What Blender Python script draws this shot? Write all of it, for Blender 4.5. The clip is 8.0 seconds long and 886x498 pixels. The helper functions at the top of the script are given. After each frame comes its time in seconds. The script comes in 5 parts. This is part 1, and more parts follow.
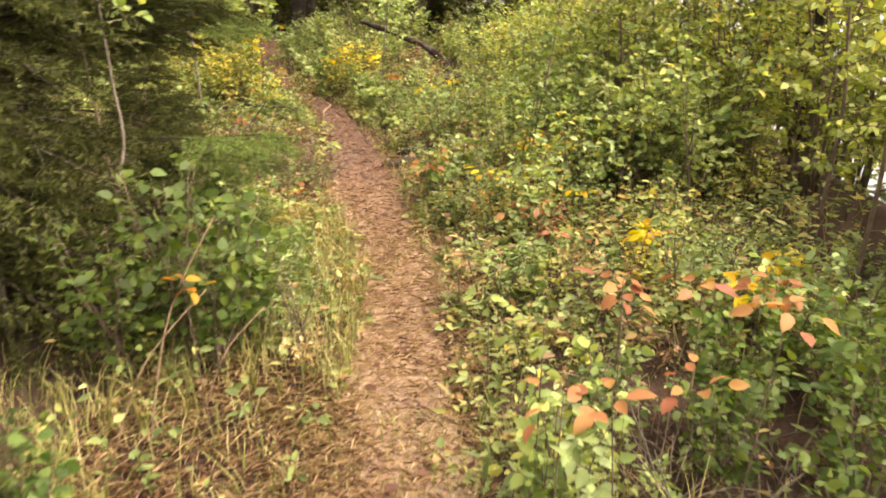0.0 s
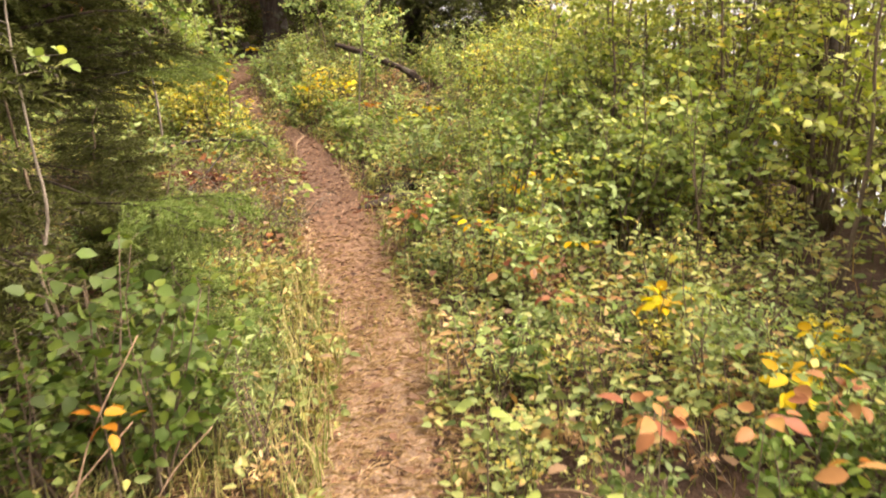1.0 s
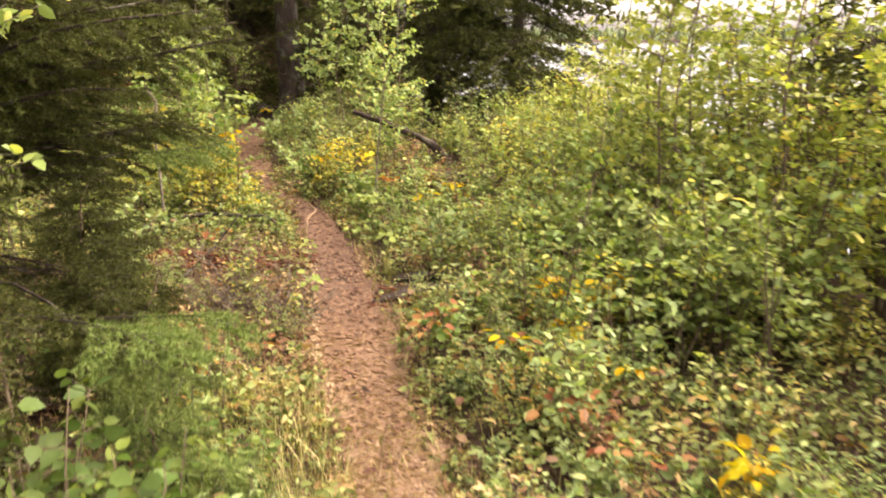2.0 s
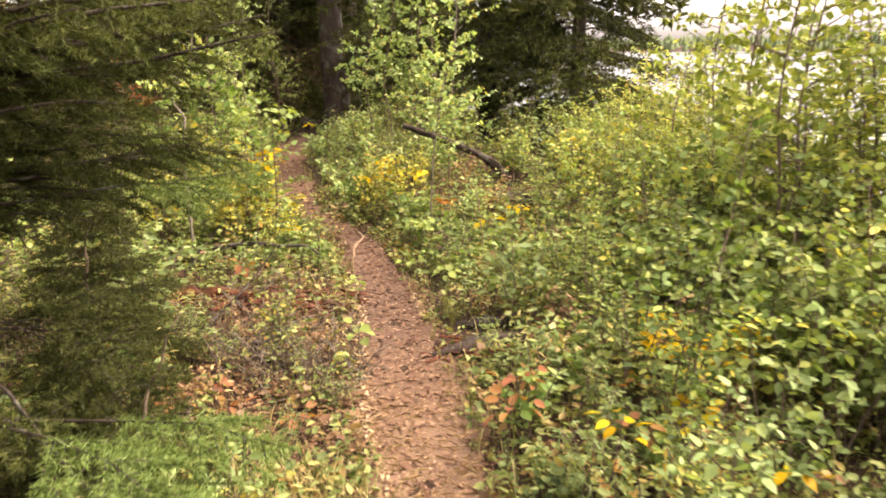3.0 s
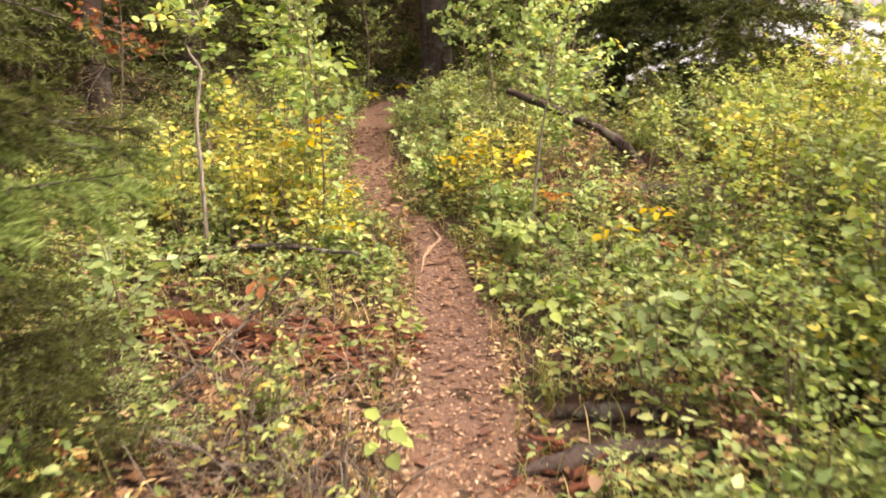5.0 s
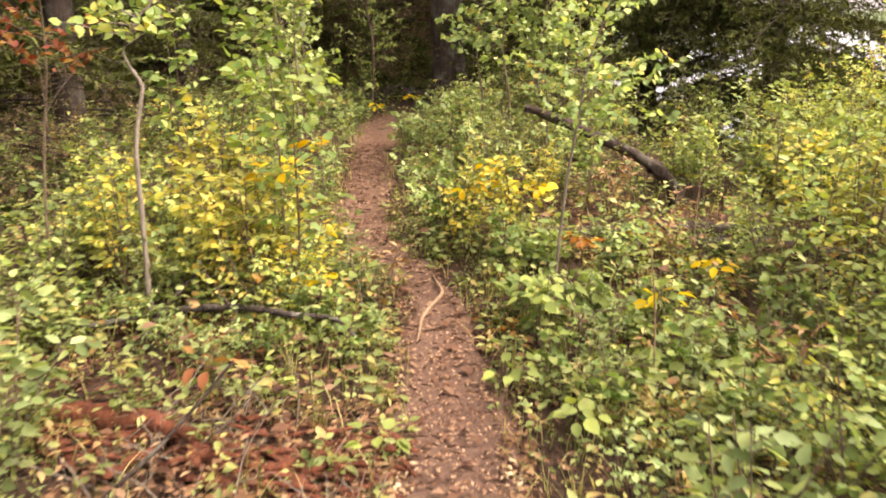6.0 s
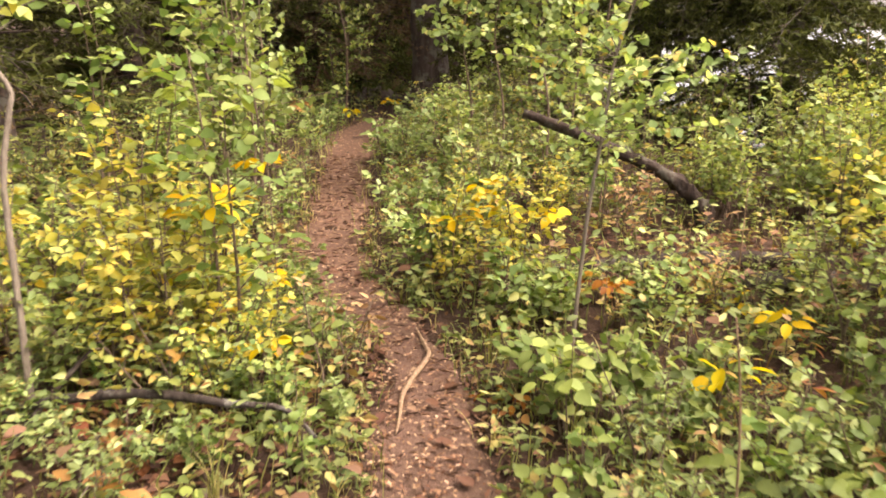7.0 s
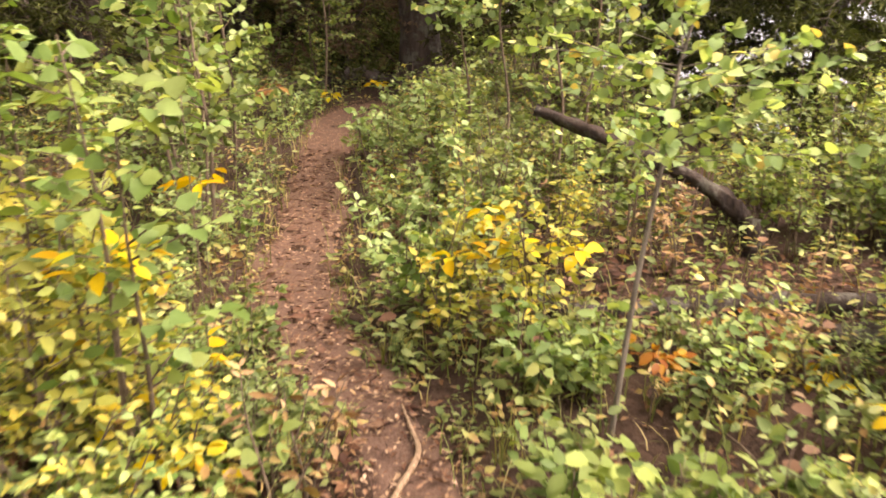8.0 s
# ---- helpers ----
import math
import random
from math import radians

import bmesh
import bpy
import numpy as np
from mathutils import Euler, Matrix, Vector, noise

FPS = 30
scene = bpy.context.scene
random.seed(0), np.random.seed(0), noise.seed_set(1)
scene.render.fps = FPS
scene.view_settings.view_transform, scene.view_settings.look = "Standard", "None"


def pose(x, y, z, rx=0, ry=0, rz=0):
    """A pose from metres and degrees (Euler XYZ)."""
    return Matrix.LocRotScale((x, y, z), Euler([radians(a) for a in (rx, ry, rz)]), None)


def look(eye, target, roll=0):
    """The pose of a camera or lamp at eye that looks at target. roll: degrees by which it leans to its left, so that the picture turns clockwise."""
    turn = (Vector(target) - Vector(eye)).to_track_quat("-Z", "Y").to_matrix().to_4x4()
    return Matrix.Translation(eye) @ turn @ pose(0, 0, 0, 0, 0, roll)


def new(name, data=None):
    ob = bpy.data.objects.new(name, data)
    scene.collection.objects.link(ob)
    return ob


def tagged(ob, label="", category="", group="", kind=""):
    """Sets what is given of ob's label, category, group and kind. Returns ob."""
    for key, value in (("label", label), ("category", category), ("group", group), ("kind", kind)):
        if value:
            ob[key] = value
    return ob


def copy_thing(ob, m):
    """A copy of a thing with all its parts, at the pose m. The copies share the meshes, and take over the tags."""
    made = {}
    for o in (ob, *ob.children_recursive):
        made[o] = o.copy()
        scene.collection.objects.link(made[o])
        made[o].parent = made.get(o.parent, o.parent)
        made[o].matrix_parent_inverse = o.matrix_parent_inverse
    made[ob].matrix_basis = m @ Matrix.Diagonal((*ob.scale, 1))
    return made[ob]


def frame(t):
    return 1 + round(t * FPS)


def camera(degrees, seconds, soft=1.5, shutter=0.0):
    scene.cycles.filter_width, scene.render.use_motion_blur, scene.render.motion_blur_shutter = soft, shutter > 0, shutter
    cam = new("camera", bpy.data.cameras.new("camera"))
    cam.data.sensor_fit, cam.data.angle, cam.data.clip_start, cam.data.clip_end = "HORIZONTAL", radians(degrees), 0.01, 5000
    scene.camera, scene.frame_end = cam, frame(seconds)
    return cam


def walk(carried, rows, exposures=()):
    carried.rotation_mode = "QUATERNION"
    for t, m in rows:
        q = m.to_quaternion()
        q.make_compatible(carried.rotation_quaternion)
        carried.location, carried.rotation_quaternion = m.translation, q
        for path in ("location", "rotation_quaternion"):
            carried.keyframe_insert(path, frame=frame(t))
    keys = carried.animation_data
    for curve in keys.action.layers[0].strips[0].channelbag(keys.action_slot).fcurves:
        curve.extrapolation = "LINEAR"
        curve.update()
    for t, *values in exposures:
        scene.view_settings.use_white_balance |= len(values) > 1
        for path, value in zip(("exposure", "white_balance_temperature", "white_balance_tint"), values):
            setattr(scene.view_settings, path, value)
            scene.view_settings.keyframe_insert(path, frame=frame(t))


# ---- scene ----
cam = camera(60.7, 8.0, soft=1.8, shutter=0.45)
PATH = [
    (0, (-0.003, 0.166, 1.49), (-0.004, 2.039, 0.788), -0.5),
    (0.5, (0.025, 0.491, 1.536), (0.046, 2.355, 0.811), -2.9),
    (1, (-0.004, 0.698, 1.568), (0.039, 2.58, 0.89), -1.4),
    (1.5, (-0.054, 0.947, 1.59), (0.022, 2.853, 0.988), 0.2),
    (2, (-0.085, 1.301, 1.658), (-0.062, 3.226, 1.118), 0.3),
    (2.2, (-0.094, 1.474, 1.655), (-0.111, 3.404, 1.132), -0.1),
    (3.3, (-0.29, 2.333, 1.571), (-0.396, 4.264, 1.062), -0.6),
    (3.5, (-0.306, 2.478, 1.564), (-0.429, 4.405, 1.044), -0.5),
    (4, (-0.27, 2.877, 1.531), (-0.48, 4.788, 0.98), -0.2),
    (4.5, (-0.282, 3.277, 1.473), (-0.574, 5.167, 0.889), 0.6),
    (4.7, (-0.272, 3.438, 1.438), (-0.605, 5.319, 0.845), 0.3),
    (5.8, (-0.378, 4.377, 1.438), (-0.79, 6.242, 0.845), 0.6),
    (6, (-0.404, 4.53, 1.434), (-0.814, 6.398, 0.85), 0.6),
    (6.5, (-0.498, 4.965, 1.397), (-0.895, 6.841, 0.827), 0.8),
    (7, (-0.591, 5.334, 1.363), (-0.958, 7.214, 0.786), 0.2),
    (7.5, (-0.661, 5.676, 1.367), (-1.013, 7.547, 0.755), 0.7),
    (8, (-0.766, 6.102, 1.375), (-1.096, 7.967, 0.733), 0.9),
]
walk(cam, [(t, look(eye, target, roll)) for t, eye, target, roll in PATH], [(0, 2.6, 7750, 22.5), (2.2, 2.65, 7600, 23), (4.5, 2.71, 7500, 25.5), (8, 2.58, 7500, 27.5)])

# ---- light ----
world = bpy.data.worlds.new("overcast_sky")
scene.world = world
world.use_nodes = True
wn, wl = world.node_tree.nodes, world.node_tree.links
sky = wn.new("ShaderNodeTexSky")
sky.sky_type, sky.sun_disc = "NISHITA", False
sky.sun_elevation, sky.sun_rotation = radians(57), radians(92)
sky.dust_density, sky.air_density, sky.ozone_density = 4.0, 1.0, 0.6
haze = wn.new("ShaderNodeHueSaturation")
haze.inputs["Saturation"].default_value = 0.22
wl.new(sky.outputs[0], haze.inputs["Color"])
wl.new(haze.outputs[0], wn["Background"].inputs["Color"])
wn["Background"].inputs["Strength"].default_value = 0.15

sun_data = bpy.data.lights.new("sun", "SUN")
sun_data.energy, sun_data.angle, sun_data.color = 0.88, radians(20), (1.0, 0.94, 0.84)
sun = new("sun", sun_data)
sun.rotation_euler = Euler((radians(33), 0, radians(88)))


# ---- materials ----
def material(name, rough=0.8, spec=0.3):
    m = bpy.data.materials.new(name)
    m.use_nodes = True
    nt = m.node_tree
    b = nt.nodes["Principled BSDF"]
    b.inputs["Roughness"].default_value = rough
    b.inputs["Specular IOR Level"].default_value = spec
    return m, nt, b


def ramp(nt, source, stops, constant=False):
    r = nt.nodes.new("ShaderNodeValToRGB")
    r.color_ramp.interpolation = "CONSTANT" if constant else "LINEAR"
    e = r.color_ramp.elements
    while len(e) < len(stops):
        e.new(0.5)
    for el, (p, c) in zip(e, stops):
        el.position, el.color = p, (*c, 1)
    nt.links.new(source, r.inputs[0])
    return r.outputs[0]


def tex(nt, scale, detail=4.0, rough=0.6, coords="Object", stretch=None):
    co = nt.nodes.new("ShaderNodeTexCoord")
    out = co.outputs[coords]
    if stretch:
        mp = nt.nodes.new("ShaderNodeMapping")
        mp.inputs["Scale"].default_value = stretch
        nt.links.new(out, mp.inputs["Vector"])
        out = mp.outputs[0]
    n = nt.nodes.new("ShaderNodeTexNoise")
    n.inputs["Scale"].default_value, n.inputs["Detail"].default_value, n.inputs["Roughness"].default_value = scale, detail, rough
    nt.links.new(out, n.inputs["Vector"])
    return n.outputs["Fac"]


def bump(nt, b, height, strength, distance):
    n = nt.nodes.new("ShaderNodeBump")
    n.inputs["Strength"].default_value, n.inputs["Distance"].default_value = strength, distance
    nt.links.new(height, n.inputs["Height"])
    nt.links.new(n.outputs[0], b.inputs["Normal"])


def mix(nt, fac, a, b, mode="MIX"):
    n = nt.nodes.new("ShaderNodeMix")
    n.data_type, n.blend_type = "RGBA", mode
    for sock, v in ((n.inputs[0], fac), (n.inputs[6], a), (n.inputs[7], b)):
        if isinstance(v, (int, float)):
            sock.default_value = v
        elif isinstance(v, tuple):
            sock.default_value = (*v, 1)
        else:
            nt.links.new(v, sock)
    return n.outputs[2]


def leaf_material(name, stops, rough=0.52, thin=0.4, patch=None, spec=0.18):
    """Leaves: each one takes its own colour, the whole plant shifts a little, and light shines through."""
    m, nt, b = material(name, rough, spec)
    geo = nt.nodes.new("ShaderNodeNewGeometry")
    info = nt.nodes.new("ShaderNodeObjectInfo")
    own = geo.outputs["Random Per Island"]
    if patch:
        co = nt.nodes.new("ShaderNodeTexNoise")
        co.inputs["Scale"].default_value = patch
        nt.links.new(geo.outputs["Position"], co.inputs["Vector"])
        whole, much, share, shift = co.outputs["Fac"], 1.7, 0.5, -0.62
    else:
        whole, much, share, shift = info.outputs["Random"], 0.42, 0.72, -0.06
    add = nt.nodes.new("ShaderNodeMath")
    add.operation = "MULTIPLY_ADD"
    nt.links.new(whole, add.inputs[0])
    add.inputs[1].default_value, add.inputs[2].default_value = much, shift
    both = nt.nodes.new("ShaderNodeMath")
    both.operation = "MULTIPLY_ADD"
    nt.links.new(own, both.inputs[0])
    both.inputs[1].default_value = share
    nt.links.new(add.outputs[0], both.inputs[2])
    own = both.outputs[0]
    col = ramp(nt, own, stops)
    hs = nt.nodes.new("ShaderNodeHueSaturation")
    mr = nt.nodes.new("ShaderNodeMapRange")
    mr.inputs["To Min"].default_value, mr.inputs["To Max"].default_value = 0.485, 0.515
    nt.links.new(info.outputs["Random"], mr.inputs["Value"])
    nt.links.new(mr.outputs[0], hs.inputs["Hue"])
    mv = nt.nodes.new("ShaderNodeMapRange")
    mv.inputs["To Min"].default_value, mv.inputs["To Max"].default_value = 0.85, 1.15
    nt.links.new(info.outputs["Random"], mv.inputs["Value"])
    spin = nt.nodes.new("ShaderNodeMath")
    spin.operation = "MULTIPLY"
    nt.links.new(geo.outputs["Random Per Island"], spin.inputs[0])
    spin.inputs[1].default_value = 7.31
    wrap = nt.nodes.new("ShaderNodeMath")
    wrap.operation = "FRACT"
    nt.links.new(spin.outputs[0], wrap.inputs[0])
    each = nt.nodes.new("ShaderNodeMapRange")
    each.inputs["To Min"].default_value, each.inputs["To Max"].default_value = 0.7, 1.3
    nt.links.new(wrap.outputs[0], each.inputs["Value"])
    gain = nt.nodes.new("ShaderNodeMath")
    gain.operation = "MULTIPLY"
    nt.links.new(mv.outputs[0], gain.inputs[0])
    nt.links.new(each.outputs[0], gain.inputs[1])
    nt.links.new(gain.outputs[0], hs.inputs["Value"])
    pale = nt.nodes.new("ShaderNodeMapRange")
    pale.inputs["To Min"].default_value, pale.inputs["To Max"].default_value = 1.1, 0.92
    nt.links.new(wrap.outputs[0], pale.inputs["Value"])
    nt.links.new(pale.outputs[0], hs.inputs["Saturation"])
    nt.links.new(col, hs.inputs["Color"])
    spots = tex(nt, 60, 2, 0.5)
    col = mix(nt, spots, hs.outputs[0], mix(nt, 1.0, hs.outputs[0], (0.72, 0.7, 0.6), "MULTIPLY"))
    nt.links.new(col, b.inputs["Base Color"])
    tr = nt.nodes.new("ShaderNodeBsdfTranslucent")
    nt.links.new(mix(nt, 1.0, col, (1.25, 1.25, 0.6), "MULTIPLY"), tr.inputs["Color"])
    ms = nt.nodes.new("ShaderNodeMixShader")
    ms.inputs[0].default_value = thin
    nt.links.new(b.outputs[0], ms.inputs[1])
    nt.links.new(tr.outputs[0], ms.inputs[2])
    nt.links.new(ms.outputs[0], nt.nodes["Material Output"].inputs["Surface"])
    return m


def bark_material(name, dark, light, scale=1.0, lichen=None):
    m, nt, b = material(name, 0.9, 0.2)
    n = tex(nt, 28 * scale, 6, 0.65, stretch=(1, 1, 0.22))
    col = ramp(nt, n, [(0.3, dark), (0.7, light)])
    if lichen:
        l = tex(nt, 9 * scale, 5, 0.7)
        col = mix(nt, ramp(nt, l, [(0.52, (0, 0, 0)), (0.6, (1, 1, 1))]), col, lichen)
    nt.links.new(col, b.inputs["Base Color"])
    bump(nt, b, n, 0.9, 0.02)
    return m


GREENS = [(0.0, (0.105, 0.156, 0.038)), (0.35, (0.284, 0.363, 0.088)), (0.74, (0.416, 0.465, 0.122)), (0.91, (0.595, 0.507, 0.108)), (0.97, (0.606, 0.407, 0.108)), (1.0, (0.390, 0.214, 0.076))]
LEAF_TALL = leaf_material("leaf_willow", GREENS)
LEAF_LOW = leaf_material("leaf_low_shrub", [(0.0, (0.067, 0.100, 0.031)), (0.45, (0.200, 0.256, 0.082)), (0.68, (0.312, 0.337, 0.107)), (0.8, (0.470, 0.371, 0.100)), (0.9, (0.403, 0.251, 0.091)), (1.0, (0.268, 0.129, 0.054))])
LEAF_YELLOW = leaf_material("leaf_yellow", [(0.0, (0.17, 0.22, 0.05)), (0.4, (0.33, 0.36, 0.085)), (0.7, (0.49, 0.43, 0.09)), (1.0, (0.56, 0.39, 0.07))])
LEAF_YGREEN = leaf_material("leaf_yellow_green", [(0.0, (0.098, 0.154, 0.048)), (0.5, (0.240, 0.328, 0.104)), (0.85, (0.392, 0.430, 0.125)), (1.0, (0.594, 0.456, 0.095))])
LEAF_RUST = leaf_material("leaf_rust", [(0.0, (0.2, 0.075, 0.02)), (0.6, (0.34, 0.15, 0.03)), (1.0, (0.42, 0.24, 0.04))])
LEAF_SAGE = leaf_material("leaf_sage", [(0.0, (0.111, 0.168, 0.064)), (0.6, (0.262, 0.358, 0.140)), (0.92, (0.400, 0.462, 0.170)), (1.0, (0.540, 0.393, 0.140))])
LEAF_BROAD = leaf_material("leaf_broad_green", [(0.0, (0.072, 0.130, 0.035)), (0.6, (0.171, 0.253, 0.068)), (1.0, (0.330, 0.356, 0.104))])
LEAF_WITHERED = leaf_material("leaf_withered", [(0.0, (0.13, 0.065, 0.035)), (0.4, (0.27, 0.16, 0.08)), (0.75, (0.42, 0.29, 0.15)), (1.0, (0.48, 0.4, 0.16))], 0.7, 0.3)
LEAF_ORANGE = leaf_material("leaf_orange", [(0.0, (0.248, 0.096, 0.052)), (0.5, (0.352, 0.164, 0.080)), (1.0, (0.400, 0.232, 0.088))])
LEAF_GOLD = leaf_material("leaf_gold", [(0.0, (0.58, 0.34, 0.03)), (0.6, (0.62, 0.46, 0.04)), (1.0, (0.45, 0.42, 0.05))])
LEAF_RED = leaf_material("leaf_red", [(0.0, (0.13, 0.022, 0.016)), (0.5, (0.19, 0.055, 0.028)), (1.0, (0.32, 0.2, 0.05))])
LEAF_HERB = leaf_material("leaf_herb", [(0.0, (0.054, 0.082, 0.027)), (0.34, (0.159, 0.205, 0.071)), (0.58, (0.254, 0.293, 0.104)), (0.7, (0.371, 0.328, 0.116)), (0.8, (0.332, 0.215, 0.100)), (1.0, (0.201, 0.101, 0.051))], patch=5.0)
LEAF_BUSH = leaf_material("leaf_dark_green", [(0.0, (0.036, 0.070, 0.016)), (0.6, (0.080, 0.129, 0.025)), (1.0, (0.146, 0.181, 0.035))])
NEEDLES = leaf_material("spruce_needles", [(0.0, (0.024, 0.029, 0.008)), (0.6, (0.060, 0.072, 0.018)), (1.0, (0.102, 0.106, 0.030))], 0.8, 0.2, spec=0.1)
# fresh green of young spruces; on the near spruce it paints top-lit boughs paler
NEEDLES_FRESH_LIT = leaf_material("fresh_and_lit_spruce_needles", [(0.0, (0.067, 0.105, 0.027)), (0.6, (0.129, 0.185, 0.049)), (1.0, (0.197, 0.234, 0.074))], 0.75, 0.25, spec=0.14)
NEEDLES_DEAD = leaf_material("dying_needles", [(0.0, (0.104, 0.067, 0.035)), (0.6, (0.158, 0.110, 0.056)), (1.0, (0.135, 0.128, 0.049))], 0.8, 0.1, spec=0.15)
CHIPS = leaf_material("pale_leaf_chips", [(0.0, (0.136, 0.068, 0.034)), (0.25, (0.249, 0.151, 0.076)), (0.6, (0.378, 0.272, 0.161)), (0.9, (0.498, 0.400, 0.264)), (1.0, (0.469, 0.378, 0.069))], 0.8, 0.1, spec=0.2)
STRAW = leaf_material("dry_straw", [(0.0, (0.180, 0.108, 0.059)), (0.5, (0.342, 0.234, 0.126)), (1.0, (0.468, 0.360, 0.198))], 0.8, 0.1, spec=0.15)
FALLEN = leaf_material("fresh_fallen_leaves", [(0.0, (0.084, 0.039, 0.021)), (0.45, (0.167, 0.093, 0.051)), (0.8, (0.227, 0.156, 0.090)), (1.0, (0.299, 0.216, 0.054))], 0.7, 0.2, spec=0.25)
GRASS = leaf_material("grass_blades", [(0.0, (0.078, 0.113, 0.026)), (0.45, (0.165, 0.183, 0.052)), (0.75, (0.348, 0.296, 0.131)), (1.0, (0.435, 0.365, 0.191))], 0.6, 0.3)
LITTER = leaf_material("fallen_leaves", [(0.0, (0.036, 0.019, 0.011)), (0.35, (0.099, 0.051, 0.025)), (0.7, (0.200, 0.115, 0.056)), (0.9, (0.320, 0.239, 0.128)), (1.0, (0.392, 0.308, 0.056))], 0.8, 0.1, spec=0.2)
BARK_SPRUCE = bark_material("spruce_bark", (0.018, 0.012, 0.009), (0.075, 0.055, 0.042), 0.6, (0.085, 0.08, 0.062))
BARK_DARK = bark_material("wet_dead_wood", (0.011, 0.007, 0.005), (0.046, 0.032, 0.022), 1.0, (0.075, 0.068, 0.052))
BARK_LICHEN = bark_material("lichened_dead_bark", (0.014, 0.011, 0.009), (0.07, 0.055, 0.043), 1.4, (0.12, 0.115, 0.095))
BARK_PALE = bark_material("pale_sapling_bark", (0.09, 0.075, 0.055), (0.22, 0.185, 0.14), 1.6)
BARK_TWIG = bark_material("twig_bark", (0.065, 0.046, 0.028), (0.2, 0.15, 0.1), 2.5)
BARK_STICK = bark_material("bare_stick_wood", (0.15, 0.095, 0.055), (0.33, 0.23, 0.14), 2.0)
ROTTEN = bark_material("rotten_red_wood", (0.031, 0.011, 0.006), (0.174, 0.056, 0.025), 1.6)


def soil_material():
    m, nt, b = material("forest_floor", 0.95, 0.15)
    n1, n2 = tex(nt, 2.2, 5, 0.65), tex(nt, 55, 4, 0.7)
    col = ramp(nt, n1, [(0.35, (0.02, 0.012, 0.008)), (0.55, (0.043, 0.025, 0.016)), (0.7, (0.045, 0.034, 0.018))])
    col = mix(nt, ramp(nt, n2, [(0.42, (0, 0, 0)), (0.62, (0.7, 0.7, 0.7))]), col, (0.075, 0.046, 0.029))
    nt.links.new(col, b.inputs["Base Color"])
    bump(nt, b, n2, 1.0, 0.02)
    return m


def trail_material():
    """Trodden soil: straw-coloured at first, red with rotten needles farther on, then dark brown."""
    m, nt, b = material("trodden_needle_soil", 0.95, 0.15)
    n1, n2, n3 = tex(nt, 1.6, 4, 0.6), tex(nt, 70, 5, 0.75), tex(nt, 14, 4, 0.6)
    co = nt.nodes.new("ShaderNodeTexCoord")
    sep = nt.nodes.new("ShaderNodeSeparateXYZ")
    nt.links.new(co.outputs["Object"], sep.inputs[0])
    wander = nt.nodes.new("ShaderNodeMath")
    wander.operation = "MULTIPLY_ADD"
    nt.links.new(n1, wander.inputs[0])
    wander.inputs[1].default_value = 2.4
    nt.links.new(sep.outputs["Y"], wander.inputs[2])
    along = nt.nodes.new("ShaderNodeMapRange")
    along.inputs["From Min"].default_value, along.inputs["From Max"].default_value = 1.2, 13.2
    nt.links.new(wander.outputs[0], along.inputs["Value"])
    col = ramp(nt, along.outputs[0], [(0.2, (0.205, 0.145, 0.095)), (0.32, (0.19, 0.124, 0.079)), (0.43, (0.128, 0.077, 0.047)), (0.56, (0.087, 0.053, 0.036)), (0.8, (0.098, 0.058, 0.038))])
    col = mix(nt, ramp(nt, n2, [(0.4, (0, 0, 0)), (0.65, (0.8, 0.8, 0.8))]), col, mix(nt, 1.0, col, (1.7, 1.75, 1.75), "MULTIPLY"))
    col = mix(nt, ramp(nt, n3, [(0.3, (0.6, 0.6, 0.6)), (0.45, (0, 0, 0))]), col, (0.055, 0.03, 0.021))
    nt.links.new(col, b.inputs["Base Color"])
    bump(nt, b, n2, 1.0, 0.012)
    return m


SOIL, TRAIL = soil_material(), trail_material()
m, nt, b = material("lake_water", 0.12, 0.5)
b.inputs["Base Color"].default_value = (0.03, 0.045, 0.05, 1)
bump(nt, b, tex(nt, 1.2, 3, 0.5, stretch=(1, 0.5, 1)), 0.25, 0.3)
WATER = m
m, nt, b = material("far_forest", 0.9, 0.1)
nt.links.new(ramp(nt, tex(nt, 0.06, 3), [(0.3, (0.05, 0.075, 0.035)), (0.7, (0.11, 0.13, 0.06))]), b.inputs["Base Color"])
FAR = m


# ---- geometry helpers ----
class Geo:
    """Collects points and faces, then becomes one mesh."""

    def __init__(self):
        self.v, self.f, self.n = [], [], 0

    def add(self, v, *faces):
        v = np.asarray(v, float).reshape(-1, 3)
        for f in faces:
            f = np.asarray(f, int)
            if len(f):
                self.f.append(f + self.n)
        self.v.append(v)
        self.n += len(v)
        return self

    def mesh(self, name, mat, smooth=True):
        me = bpy.data.meshes.new(name)
        v = np.concatenate(self.v)
        me.vertices.add(len(v))
        me.vertices.foreach_set("co", v.ravel())
        loops = np.concatenate([f.ravel() for f in self.f])
        sizes = np.concatenate([np.full(len(f), f.shape[1]) for f in self.f])
        me.loops.add(len(loops))
        me.loops.foreach_set("vertex_index", loops)
        me.polygons.add(len(sizes))
        me.polygons.foreach_set("loop_start", np.concatenate(([0], np.cumsum(sizes)[:-1])))
        me.update(calc_edges=True)
        if smooth:
            me.polygons.foreach_set("use_smooth", np.ones(len(sizes), bool))
        me.materials.append(mat)
        return me


def part(name, geo, mat, parent=None, label="", smooth=True):
    ob = new(name, geo.mesh(name, mat, smooth) if isinstance(geo, Geo) else geo)
    if parent:
        ob.parent = parent
    return tagged(ob, label)


def unit(a):
    a = np.asarray(a, float)
    return a / np.maximum(np.linalg.norm(a, axis=-1, keepdims=True), 1e-9)


